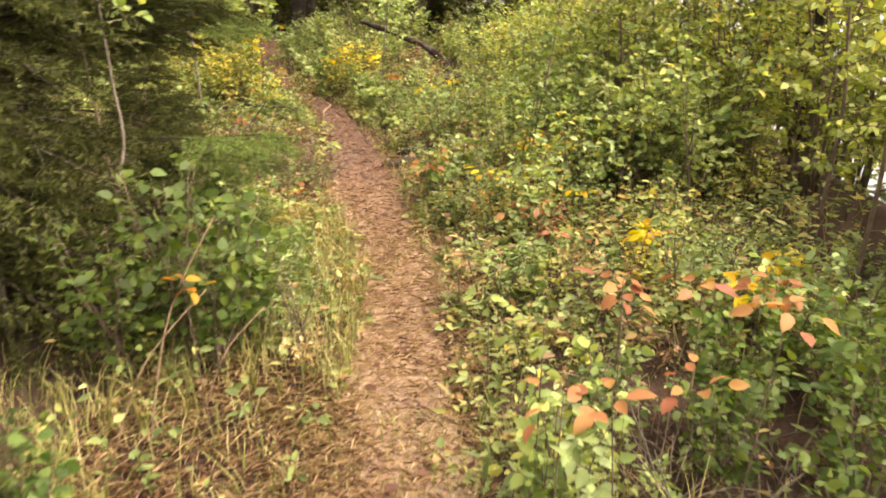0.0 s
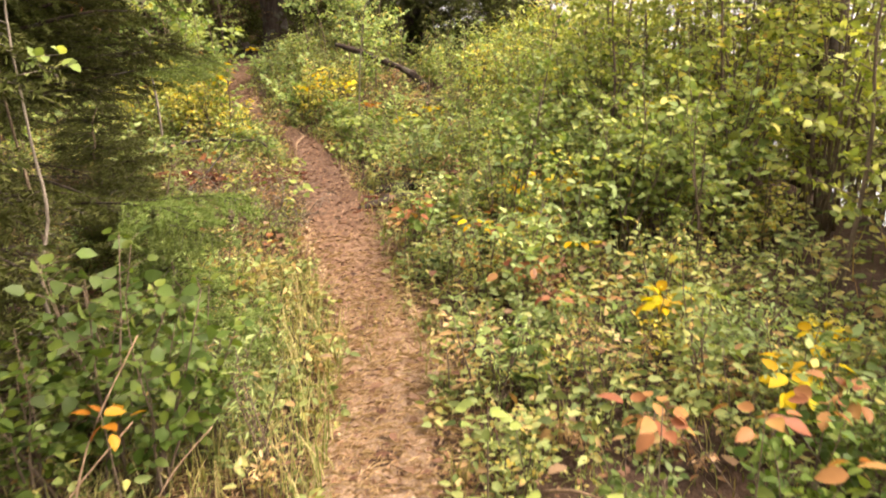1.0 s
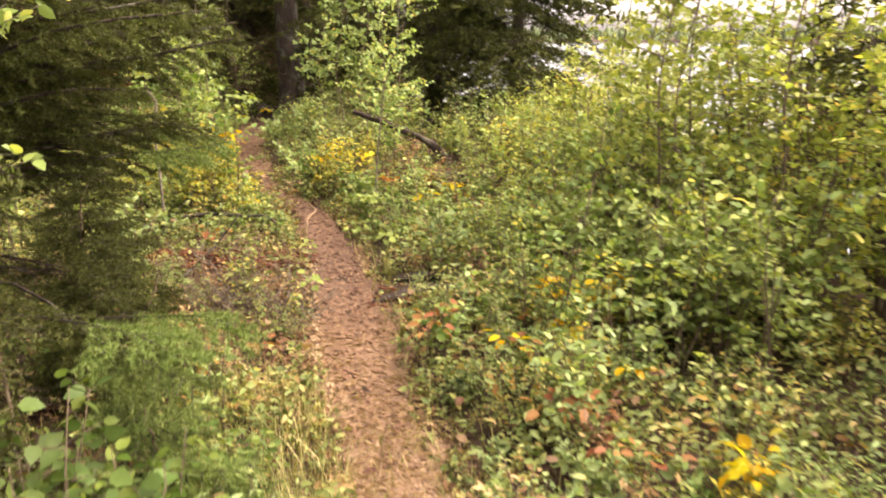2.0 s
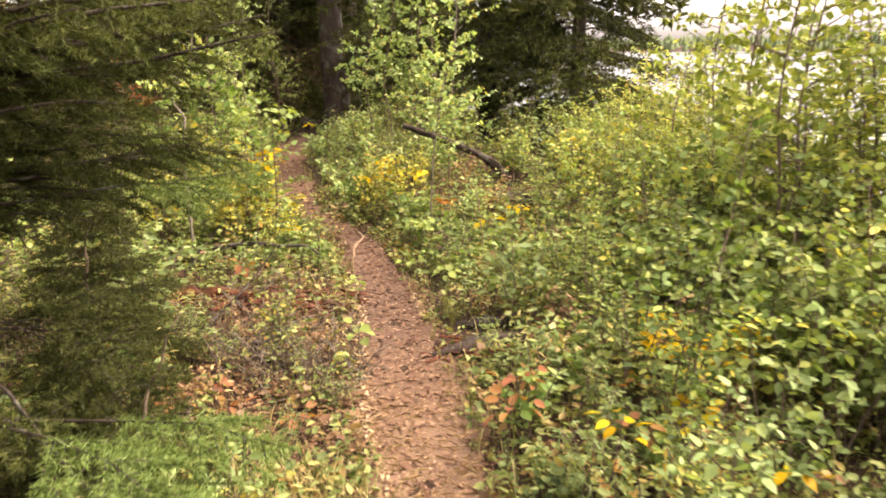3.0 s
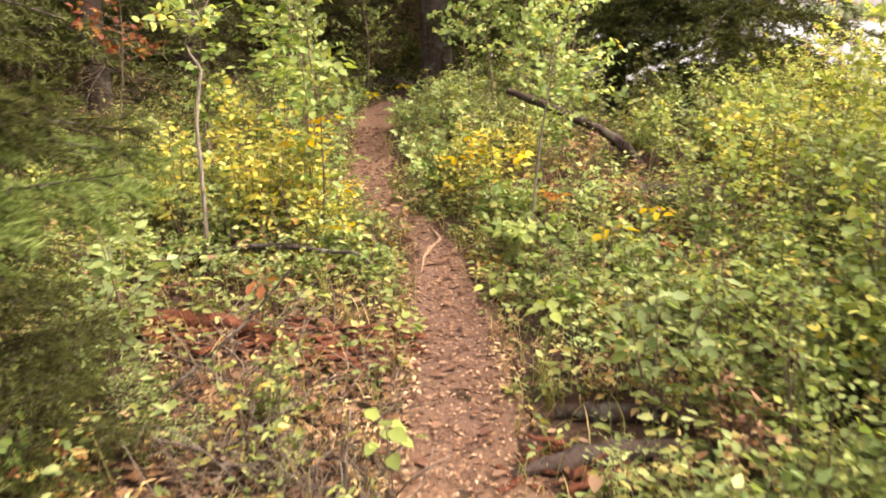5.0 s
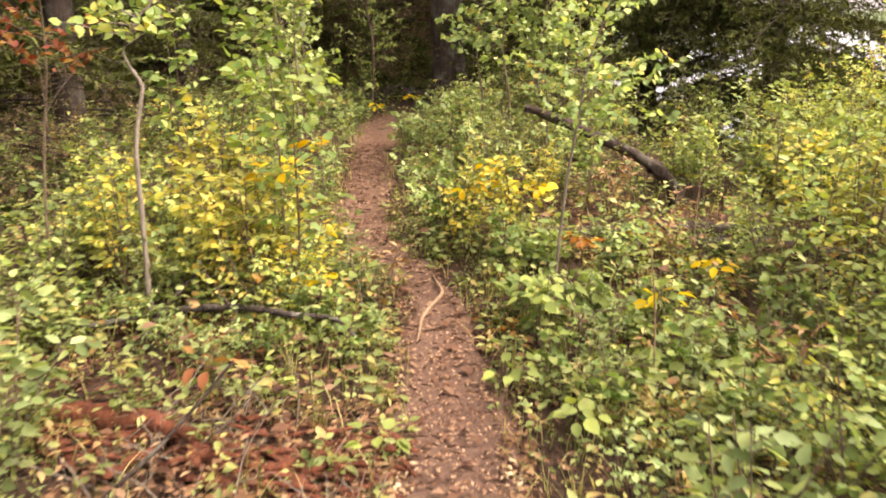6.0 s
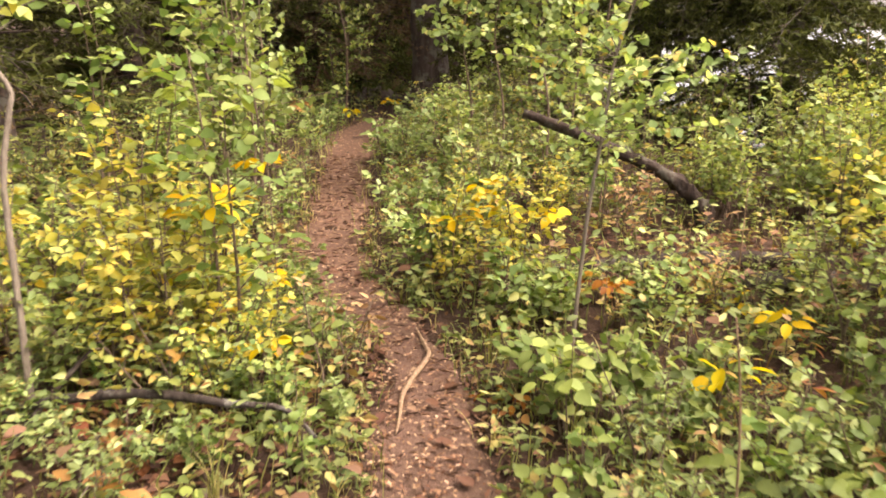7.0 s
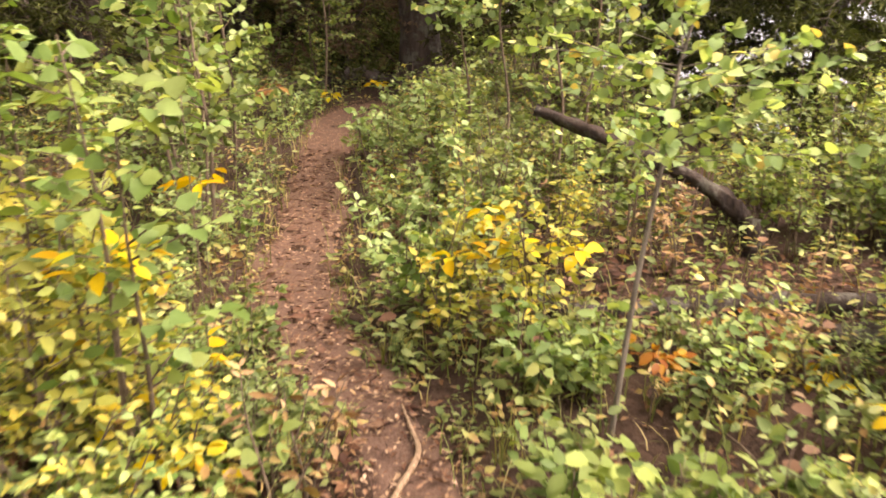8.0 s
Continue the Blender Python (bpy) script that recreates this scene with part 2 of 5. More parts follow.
def tube(geo, pts, radii, sides=6, rough=0.0, rng=None):
    """A tapered round stem along points, closed at both ends."""
    pts = np.asarray(pts, float)
    t = unit(np.gradient(pts, axis=0))
    ref = np.where(np.abs(t[:, 2:3]) < 0.9, np.array([[0, 0, 1.0]]), np.array([[1.0, 0, 0]]))
    a = unit(np.cross(t, ref))
    b = np.cross(t, a)
    ang = np.arange(sides) * 2 * math.pi / sides
    r = np.asarray(radii, float)[:, None, None] * np.ones((1, sides, 1))
    if rough:
        r = r * (1 + rough * rng.normal(size=r.shape))
    ring = pts[:, None] + r * (np.cos(ang)[None, :, None] * a[:, None] + np.sin(ang)[None, :, None] * b[:, None])
    n = len(pts)
    i, j = np.meshgrid(np.arange(n - 1), np.arange(sides), indexing="ij")
    k = (j + 1) % sides
    quads = np.stack([i * sides + j, i * sides + k, (i + 1) * sides + k, (i + 1) * sides + j], -1).reshape(-1, 4)
    caps = np.array([list(range(sides))[::-1], [(n - 1) * sides + s for s in range(sides)]])
    geo.add(ring.reshape(-1, 3), quads, caps)


def smooth_line(pts, n):
    """A rounded line through a few points."""
    pts = np.asarray(pts, float)
    s = np.linspace(0, len(pts) - 1, n)
    i = np.clip(s.astype(int), 0, len(pts) - 2)
    u = (s - i)[:, None]
    p0, p1, p2, p3 = pts[np.maximum(i - 1, 0)], pts[i], pts[i + 1], pts[np.minimum(i + 2, len(pts) - 1)]
    return 0.5 * (2 * p1 + (p2 - p0) * u + (2 * p0 - 5 * p1 + 4 * p2 - p3) * u ** 2 + (3 * p1 - p0 - 3 * p2 + p3) * u ** 3)


OVAL = np.array([(0, 0, 0), (-.45, .25, .07), (-.39, .63, .05), (0, 1, -.1), (.39, .63, .05), (.45, .25, .07), (0, .3, 0), (0, .66, -.015)], float)
OVAL_F = [(0, 6, 1), (0, 5, 6), (2, 7, 3), (7, 4, 3)], [(1, 6, 7, 2), (6, 5, 4, 7)]
SIX = np.array([(0, 0, 0), (-.44, .26, .06), (-.36, .63, .03), (0, 1, -.08), (.36, .63, .03), (.44, .26, .06)], float)
SIX_F = ([(0, 5, 4, 3), (0, 3, 2, 1)],)
ROUND = np.array([(0, 0, 0), (-.36, .15, .06), (-.5, .4, .09), (-.38, .7, .04), (-.13, .9, -.05), (0, 1, -.1), (.13, .9, -.05), (.38, .7, .04), (.5, .4, .09), (.36, .15, .06), (0, .4, 0), (0, .75, -.03)], float)
ROUND_F = [(0, 10, 1), (1, 10, 2), (0, 9, 10), (9, 8, 10), (4, 11, 5), (5, 11, 6), (3, 11, 4), (6, 11, 7)], [(2, 10, 11, 3), (10, 8, 7, 11)]
PLAIN = np.array([(0, 0, 0), (-.45, .45, .06), (0, 1, -.08), (.45, .45, .06)], float)
PLAIN_F = ([(0, 2, 1), (0, 3, 2)],)
NEEDLE = np.array([(-.5, 0, 0), (.5, 0, 0), (0, 1, 0)], float)
NEEDLE_F = ([(0, 1, 2)],)


def leaves(geo, p, along, up, length, width, shape=OVAL, faces=OVAL_F):
    """Many leaves at once: points, directions, facings, lengths and widths."""
    p, along, up = np.asarray(p, float), unit(along), np.asarray(up, float)
    x = unit(np.cross(along, up))
    nrm = np.cross(x, along)
    length, width = np.broadcast_to(length, len(p)), np.broadcast_to(width, len(p))
    v = p[:, None] + shape[None, :, 0:1] * width[:, None, None] * x[:, None] + shape[None, :, 1:2] * length[:, None, None] * along[:, None] \
        + shape[None, :, 2:3] * length[:, None, None] * nrm[:, None]
    k = len(shape)
    out = [(np.asarray(f)[None] + (np.arange(len(p)) * k)[:, None, None]).reshape(-1, np.asarray(f).shape[1]) for f in faces]
    geo.add(v.reshape(-1, 3), *out)


# ---- the lie of the land ----
TRAIL_Y = np.array([-6, 0, 2, 3.0, 3.65, 4.45, 5.2, 6.3, 7.1, 7.7, 8.0, 8.2, 8.6, 9.2, 10, 10.6, 11.5, 12.3, 13.0])
TRAIL_X = np.array([-0.15, -0.17, -0.19, -0.16, -0.19, -0.38, -0.54, -0.73, -0.95, -1.12, -1.24, -1.46, -1.78, -1.97, -2.2, -2.37, -2.58, -2.62, -2.42])
TRAIL_W = np.interp(TRAIL_Y, [0, 4, 5.2, 6.3, 7.7, 8, 8.4, 10, 11, 11.8, 12.3, 13], [0.42, 0.38, 0.46, 0.41, 0.34, 0.29, 0.34, 0.31, 0.3, 0.38, 0.52, 0.56])


def trail_x(y):
    return np.interp(y, TRAIL_Y, TRAIL_X)


def shore_x(y):
    return np.interp(y, [-300, 0, 8, 20, 60, 400], [9, 6.5, 5.5, 0.8, -12, -160])


def waves(x, y, f, seed):
    """Smooth uneven ground, about -1 to 1."""
    a = np.random.default_rng(seed).uniform(0, 6.28, 12)
    out = 0
    for k in range(6):
        c, s = math.cos(a[k]), math.sin(a[k])
        out = out + np.sin(f * (1 + 0.37 * k) * (c * x + s * y) + a[k + 6]) / (1 + 0.4 * k)
    return out / 2.2


def ground_z(x, y, fine=True):
    x, y = np.asarray(x, float), np.asarray(y, float)
    z = np.interp(y, [-30, 3, 5, 5.8, 7.7, 8.4, 10.6, 12.5, 16, 60], [0, 0, .03, .05, .13, .19, .31, .41, .45, .5])
    d = shore_x(y) - x
    z = z - 1.9 * np.clip(1 - d / 3.4, 0, 1.6) ** 1.4
    r = np.hypot(x, y)
    z = z + np.where(d < 0, np.clip((r - 470) / 60, 0, 1) * 6, 0)
    off = np.abs(x - trail_x(y))
    near = np.clip((off - 0.18) / 0.5, 0, 1) * np.clip(1 - (r - 25) / 30, 0, 1)
    z = z + near * (0.035 * waves(x, y, 2.1, 3) + 0.03 + (0.012 * waves(x, y, 9.0, 4) if fine else 0))
    return z


def gz(x, y):
    return float(ground_z(x, y))


def axis(lo, fine_lo, fine_hi, hi, step):
    a = list(np.arange(fine_lo, fine_hi + 1e-6, step))
    s, v = step, fine_hi
    while v < hi:
        s *= 1.25
        v += s
        a.append(v)
    s, v = step, fine_lo
    while v > lo:
        s *= 1.25
        v -= s
        a.insert(0, v)
    return np.array(a)


gx, gy = axis(-2500, -4, 4, 2500, 0.085), axis(-400, 0.8, 13.5, 2500, 0.085)
X, Y = np.meshgrid(gx, gy)
geo = Geo()
i, j = np.meshgrid(np.arange(len(gy) - 1), np.arange(len(gx) - 1), indexing="ij")
w = len(gx)
geo.add(np.stack([X, Y, ground_z(X, Y)], -1), np.stack([i * w + j, i * w + j + 1, (i + 1) * w + j + 1, (i + 1) * w + j], -1).reshape(-1, 4))
tagged(part("ground", geo, SOIL), "dark forest floor of litter and soil sloping to the lake", "ground", kind="structure")

# the trail: a strip whose ragged edges dip under the litter
ty = np.arange(-3, 13.4, 0.05)
tx = np.interp(ty, TRAIL_Y, TRAIL_X)
k = np.ones(9) / 9
tx = np.convolve(np.pad(tx, 4, "edge"), k, "valid")
bend = np.clip((ty - 12.2) / 1.2, 0, 1) ** 2
tx = tx + bend * 0.5
hw = np.interp(ty, TRAIL_Y, TRAIL_W) / 2
u = np.linspace(-1.35, 1.35, 28)
edge = np.where(u[None] < 0, waves(ty, ty * 0, 5.0, 8)[:, None], waves(ty, ty * 0, 5.0, 18)[:, None])
px = tx[:, None] + u[None] * (hw[:, None] + 0.075 * edge)
py = np.repeat(ty[:, None], len(u), 1)
pz = ground_z(px, py) + 0.018 - 0.05 * np.clip(np.abs(u)[None] - 0.8, 0, 1) - 0.014 * (1 - np.clip(u[None] ** 2, 0, 1)) + 0.006 * waves(px, py, 14, 9)
geo = Geo()
i, j = np.meshgrid(np.arange(len(ty) - 1), np.arange(len(u) - 1), indexing="ij")
w = len(u)
geo.add(np.stack([px, py, pz], -1), np.stack([i * w + j, i * w + j + 1, (i + 1) * w + j + 1, (i + 1) * w + j], -1).reshape(-1, 4))
tagged(part("footpath", geo, TRAIL), "narrow trodden path of reddish brown needles and soil", "path", kind="structure")

geo = Geo()
n = 24
g1, g2 = np.meshgrid(np.linspace(-600, 1200, n), np.linspace(-300, 1100, n))
i, j = np.meshgrid(np.arange(n - 1), np.arange(n - 1), indexing="ij")
geo.add(np.stack([g1, g2, g1 * 0 - 1.25], -1), np.stack([i * n + j, i * n + j + 1, (i + 1) * n + j + 1, (i + 1) * n + j], -1).reshape(-1, 4))
tagged(part("lake_water", geo, WATER), "pale calm lake water reflecting an overcast sky", "lake", kind="structure")

# woods on the far shore
rng = np.random.default_rng(5)
geo = Geo()
for a in rng.uniform(-0.9, 1.9, 2600):
    r = rng.uniform(490, 640)
    x, y, h = r * math.sin(a), r * math.cos(a), rng.uniform(4.5, 8.5)
    base = gz(x, y) - 0.5
    q = rng.uniform(1.6, 3.0)
    ang = np.arange(5) * 1.2566 + rng.uniform(0, 6)
    v = [(x + q * math.cos(t), y + q * math.sin(t), base) for t in ang] + [(x + 0.5 * q * math.cos(t + .6), y + 0.5 * q * math.sin(t + .6), base + h * .6) for t in ang] + [(x, y, base + h)]
    geo.add(v, [(s, (s + 1) % 5, 5 + (s + 1) % 5, 5 + s) for s in range(5)], [(5 + s, 5 + (s + 1) % 5, 10) for s in range(5)])
tagged(part("far_woods", geo, FAR, smooth=False), "distant wooded shore across the lake", "woods", kind="stuff")


# ---- trees ----
def empty(name, m, label, category, group=""):
    ob = new(name)
    ob.empty_display_size = 0.1
    ob.matrix_basis = m
    return tagged(ob, label, category, group)


def trunk_geo(h, r, lean, seed, sides=14, flare=0.6):
    rng = np.random.default_rng(seed)
    n = 26
    t = np.linspace(0, 1, n) ** 1.3
    pts = np.stack([lean[0] * t * h + 0.02 * np.cumsum(rng.normal(size=n)) * t, lean[1] * t * h + 0.02 * np.cumsum(rng.normal(size=n)) * t, t * h - 0.12], -1)
    rad = r * (1 - 0.82 * t) * (1 + flare * np.exp(-(t * h) / (1.2 * r)))
    geo = Geo()
    tube(geo, pts, rad, sides, 0.045, rng)
    return geo, pts


def bough(geo_wood, geo_green, origin, heading, length, rise, sag, rng, needle=0.028, step=0.011, twig_gap=0.05, bare=0.15, wood_r=0.012, fat=0.16, woody=True, hang=0.0, twiggy=0.42, skip=0.12):
    """A conifer branch: a sagging limb, flat side twigs on both hands, and needles round every twig."""
    t = np.linspace(0, 1, 9)
    d = np.array([math.cos(heading), math.sin(heading), 0.0])
    side = np.array([-d[1], d[0], 0.0])
    wob = 0.07 * length * np.sin(t * rng.uniform(3, 7) + rng.uniform(0, 6))
    pts = origin + length * t[:, None] * d + wob[:, None] * side + (rise * t - sag * t ** 2 + 0.3 * sag * np.clip(t - 0.7, 0, 1))[:, None] * np.array([0, 0, length])
    pts[:, 2] += 0.025 * length * np.sin(t * rng.uniform(6, 10) + rng.uniform(0, 6)) * t
    tube(geo_wood, pts, wood_r * (1 - 0.85 * t), 5)
    lines = [(pts[int(bare * 8):], 1.0)]
    for s in np.arange(bare, 0.98, twig_gap / length):
        for hand in (-1, 1):
            if rng.random() < skip:
                continue
            q = pts[0] * 0 + np.array([np.interp(s, t, pts[:, k]) for k in range(3)])
            tl = length * twiggy * (1 - s) ** 0.8 * rng.uniform(0.6, 1.15) + 0.06
            dd = unit(d * rng.uniform(0.55, 0.95) + hand * side * rng.uniform(0.6, 1.0) + np.array([0, 0, rng.uniform(-0.35 - hang, 0.08)]))
            u = np.linspace(0, 1, 5)[:, None]
            tw = q + tl * u * dd + np.array([0, 0, -0.18 * tl]) * u ** 2
            if woody:
                tube(geo_wood, tw[::2], 0.0035 * (1 - 0.7 * u[::2, 0]), 3)
            lines.append((tw, 1.0))
            for k in range(int(tl / 0.09)):
                uu = rng.uniform(0.25, 0.9)
                sp = tw[0] + (tw[-1] - tw[0]) * uu
                sl = rng.uniform(0.04, 0.11)
                sd = unit(dd + side * rng.uniform(-1, 1) + d * 0.3 + np.array([0, 0, rng.uniform(-0.2, 0.2)]))
                lines.append((np.stack([sp, sp + sl * 0.5 * sd, sp + sl * sd]), 1.0))
    P, A, U = [], [], []
    for ln, _ in lines:
        seg = np.linalg.norm(np.diff(ln, axis=0), axis=1)
        n = max(int(seg.sum() / step), 2)
        s = rng.uniform(0, len(ln) - 1, n)
        i = np.clip(s.astype(int), 0, len(ln) - 2)
        P.append(ln[i] + (s - i)[:, None] * (ln[i + 1] - ln[i]))
        dr = unit(ln[i + 1] - ln[i])
        A.append(unit(0.75 * dr + 0.9 * unit(rng.normal(size=(n, 3)))))
    P, A = np.concatenate(P), np.concatenate(A)
    leaves(geo_green, P, A, rng.normal(size=P.shape), needle * rng.uniform(0.7, 1.2, len(P)), needle * fat, NEEDLE, NEEDLE_F)


def spruce(name, x, y, h, r, lean, seed, first, reach, label, needle=0.075, step=0.03, twig_gap=0.1, gap=0.3, dead_to=0.0, per=5, single_to=2.4, sag=0.45, dead_step=0.05):
    """A spruce: trunk, low boughs one by one, some of them dead, and the joined upper crown."""
    rng = np.random.default_rng(seed)
    tree = empty(name, Matrix.Translation((x, y, gz(x, y))), label, "tree", "spruces")
    tg, pts = trunk_geo(h, r, lean, seed)
    part("trunk", tg, BARK_SPRUCE, tree)
    wood, green = Geo(), Geo()
    z = first
    while z < h * 0.97:
        o = np.array([np.interp(z, pts[:, 2], pts[:, 0]), np.interp(z, pts[:, 2], pts[:, 1]), z])
        far = z > single_to
        for k in range(per):
            ln = reach * (1 - z / h) ** 0.75 * rng.uniform(0.65, 1.1) + 0.15
            args = (o + np.array([0, 0, rng.uniform(-.1, .1)]), rng.uniform(0, 6.28), ln, 0.1 + 0.3 * z / h, sag * rng.uniform(0.75, 1.3), rng)
            if far:
                bough(wood, green, *args, needle=needle * 2.3, step=step * 7.5, twig_gap=twig_gap * 2.2, fat=0.4, woody=False)
                continue
            w, g = Geo(), Geo()
            is_dead = z < dead_to and rng.random() < 0.75
            if is_dead:
                bough(w, g, *args, needle=0.05, step=dead_step, twig_gap=0.12, bare=0.2, fat=0.2)
            else:
                bough(w, g, *args, needle=needle, step=step, twig_gap=twig_gap, fat=0.26)
            limb = part("bough", w, BARK_DARK, tree, "bare dead branch" if is_dead else "")
            part("needles", g, NEEDLES_DEAD if is_dead else NEEDLES, limb, smooth=False)
        z += gap * rng.uniform(0.8, 1.2) * (2.0 if far else 1)
    crown = part("crown", green, NEEDLES, tree, smooth=False)
    tagged(part("branch_wood", wood, BARK_DARK, crown), kind="stuff")
    return tree


# the thick trunk by the bend, its thinner neighbour and the lakeside spruce
spruce("spruce_tree", -2.31, 13.55, 11.0, 0.2, (-0.045, 0.01), 11, 2.6, 2.3, "tall spruce with a thick bare grey-brown trunk at the path's bend", gap=0.35)
spruce("spruce_tree", -2.15, 15.6, 9.5, 0.12, (-0.03, 0.0), 12, 1.7, 2.0, "slimmer spruce with a dark trunk behind the path's bend", gap=0.35)
spruce("spruce_tree", -0.12, 13.2, 9.0, 0.15, (0.01, 0.0), 13, 1.05, 2.6, "dark bushy spruce with drooping boughs on the lake side", needle=0.06, step=0.022, twig_gap=0.078, gap=0.25, per=6, single_to=2.2, sag=0.55)
spruce("spruce_tree", 1.1, 12.7, 8.5, 0.11, (0.01, 0.0), 19, 0.5, 1.82, "dark bushy spruce with drooping boughs on the lake side", needle=0.07, step=0.022, twig_gap=0.08, gap=0.22, per=7, single_to=2.2, sag=0.58)
spruce("spruce_tree", 3.0, 6.35, 7.5, 0.12, (0.0, 0.0), 14, 0.75, 1.0, "spruce with a dark trunk and ragged boughs above the shore", needle=0.08, step=0.025, gap=0.36, per=5, dead_to=1.5)
spruce("spruce_tree", -3.45, 14.9, 9.0, 0.15, (0.01, 0.0), 21, 0.5, 2.0, "shaded spruce hung with brown dying boughs behind the bend", gap=0.24, per=7, dead_to=2.4, dead_step=0.014, sag=0.6)
spruce("spruce_tree", -2.1, 3.12, 7.0, 0.1, (0.0, 0.0), 22, 0.12, 0.85, "dark dense spruce in deep shade beside the path", needle=0.04, step=0.008, twig_gap=0.07, gap=0.14, per=9, single_to=1.7)

# dark stand behind the path
models = []
for n, (x, y) in enumerate([(-5.0, 10.3), (-6.2, 7.4), (-3.6, 16.0), (-5.5, 13.0), (-7.0, 10.2), (-4.6, 14.4), (-0.6, 18.6), (-6.9, 14.6), (-2.9, 18.4), (-5.1, 8.5)]):
    if n < 3:
        models.append(spruce("spruce_tree", x, y, 8.5 + n, 0.13 + 0.02 * n, (0.01, 0.0), 30 + n, 0.35 + 0.3 * (n == 2), 2.2, "dark shaded spruce with dead lower branches in the stand", gap=0.32, dead_to=0.9 + 0.5 * (n == 2), step=0.045))
    else:
        copy_thing(models[n % 3], pose(x, y, gz(x, y), 0, 0, 77 * n))
back = spruce("spruce_tree", -9, 9, 9.5, 0.15, (0.0, 0.0), 40, 0.5, 2.5, "dark spruce deep in the stand", gap=0.5, needle=0.16, step=0.08, twig_gap=0.2, single_to=0.0)
for n, (x, y) in enumerate([(-9.5, 13), (-8.5, 18), (-5.5, 19), (-3.6, 22), (-12, 16), (-7.5, 5), (-5.0, 24), (-10, 22), (-8, 1.5), (-6, -3), (-3.5, -6), (5.0, -5), (1.5, -8), (-7.4, 12.4), (-11, 11), (-6.5, 16.5), (-1.2, 23), (-8, 26), (-12, 25), (-5, 29), (-15, 20), (-9, 30), (-13, 30), (-2.5, 27), (-15, 12), (-14, 7), (-18, 24), (-3.8, 31), (-6.6, 33), (-1.6, 30.5), (-4.6, 27), (-6.9, 22), (-10.5, 27), (-11.5, 34), (-3.0, 35), (-14.5, 34)]):
    copy_thing(back, pose(x, y, gz(x, y), 0, 0, 50 * n))

# the spruce beside the path whose boughs reach towards it, bough by bough
rng = np.random.default_rng(51)
lx, ly = -2.45, 4.35
near_spruce = empty("spruce_tree", Matrix.Translation((lx, ly, gz(lx, ly))), "spruce with long low green boughs beside the path", "tree", "spruces")
tg, pts = trunk_geo(7.5, 0.11, (0.0, 0.0), 52)
part("trunk", tg, BARK_SPRUCE, near_spruce)
# tip x, y, z, height at the trunk, sag, needles (1: paler, for boughs lit from above)
TIPS = [(-.95, 4.5, 1.8, 1.32, .05, 0), (-1.12, 5.05, 1.72, 1.4, .08, 0), (-1.25, 4.15, 1.68, 1.3, .1, 0), (-1.05, 4.0, 1.95, 1.6, .1, 0), (-1.45, 3.7, 1.75, 1.5, .15, 0), (-1.35, 4.8, 2.0, 1.6, .1, 0), (-.9, 4.75, 1.62, 1.35, .1, 0), (-1.5, 4.5, 1.72, 1.5, .1, 2), (-1.6, 5.1, 1.7, 1.45, .1, 0),
        (-1.0, 4.72, 1.17, 1.05, .1, 1), (-1.06, 4.56, 1.14, 1.0, .12, 1), (-1.1, 4.95, 1.2, 1.08, .1, 1), (-1.22, 4.8, 1.24, 1.15, .1, 0), (-1.2, 5.12, 1.2, 1.1, .12, 0), (-1.4, 4.9, 1.1, 1.0, .12, 0), (-1.32, 4.45, 1.06, .95, .15, 0), (-1.5, 5.2, 1.35, 1.2, .2, 0),
        (-1.6, 4.6, 1.3, 1.15, .1, 0), (-1.72, 4.15, 1.15, 1.05, .15, 0), (-1.55, 3.95, 1.0, .9, .15, 0), (-1.3, 4.3, 1.45, 1.2, .1, 0), (-1.55, 4.95, 1.5, 1.3, .1, 0),
        (-.64, 3.3, .68, .58, .15, 1), (-.72, 3.48, .7, .58, .15, 1), (-.88, 3.25, .7, .55, .2, 1), (-1.25, 3.55, .7, .7, .2, 0)]
TIPS += [(x - 0.1, y + d, z + 0.07, h + 0.06, g + 0.05, f) for (x, y, z, h, g, f), d in zip(TIPS, (0.14, -0.12, 0.2) * 12) if f != 1 and z > 0.95]
for k in range(9):
    a, q = radians(rng.uniform(70, 290)), rng.uniform(0.9, 1.5)
    z = rng.uniform(0.4, 1.9)
    TIPS.append((lx + q * math.cos(a), ly + q * math.sin(a), z - 0.2, z, .35, 0))
for tipx, tipy, tipz, z, sag, fresh in TIPS:
    wood, green = Geo(), Geo()
    ln = math.hypot(tipx - lx, tipy - ly)
    rise = (tipz - gz(lx, ly) - z) / ln + 0.91 * sag
    bough(wood, green, np.array([0, 0, z]), math.atan2(tipy - ly, tipx - lx), ln, rise, sag, rng, needle=0.028, step=0.0014 if fresh == 1 else 0.0017, twig_gap=0.05 if fresh == 1 else 0.08, bare=0.76 if fresh == 1 else 0.16, wood_r=0.02 if tipz > 1.4 else 0.01, fat=0.14, hang=0.15, twiggy=0.34 if fresh == 1 else 0.3, skip=0.12)
    limb = part("bough", wood, BARK_DARK, near_spruce)
    part("needles", green, (NEEDLES, NEEDLES_FRESH_LIT, NEEDLES_DEAD)[fresh], limb, smooth=False)
for head, ln, z in [(-20, 0.9, 0.62), (10, 0.85, 0.7), (-45, 1.1, 0.55), (35, 0.8, 0.6), (-65, 1.3, 0.7), (-30, 1.0, 0.4), (0, 0.8, 0.45), (-80, 1.2, 0.5), (-55, 1.2, 0.95)]:
    wood, green = Geo(), Geo()
    bough(wood, green, np.array([0, 0, z]), radians(head), ln, 0.05, 0.2, rng, needle=0.025, step=0.02, twig_gap=0.05, bare=0.1, wood_r=0.01, fat=0.25)
    limb = part("bough", wood, BARK_DARK, near_spruce, "bare dead branch")
    part("needles", green, NEEDLES_DEAD, limb, smooth=False)
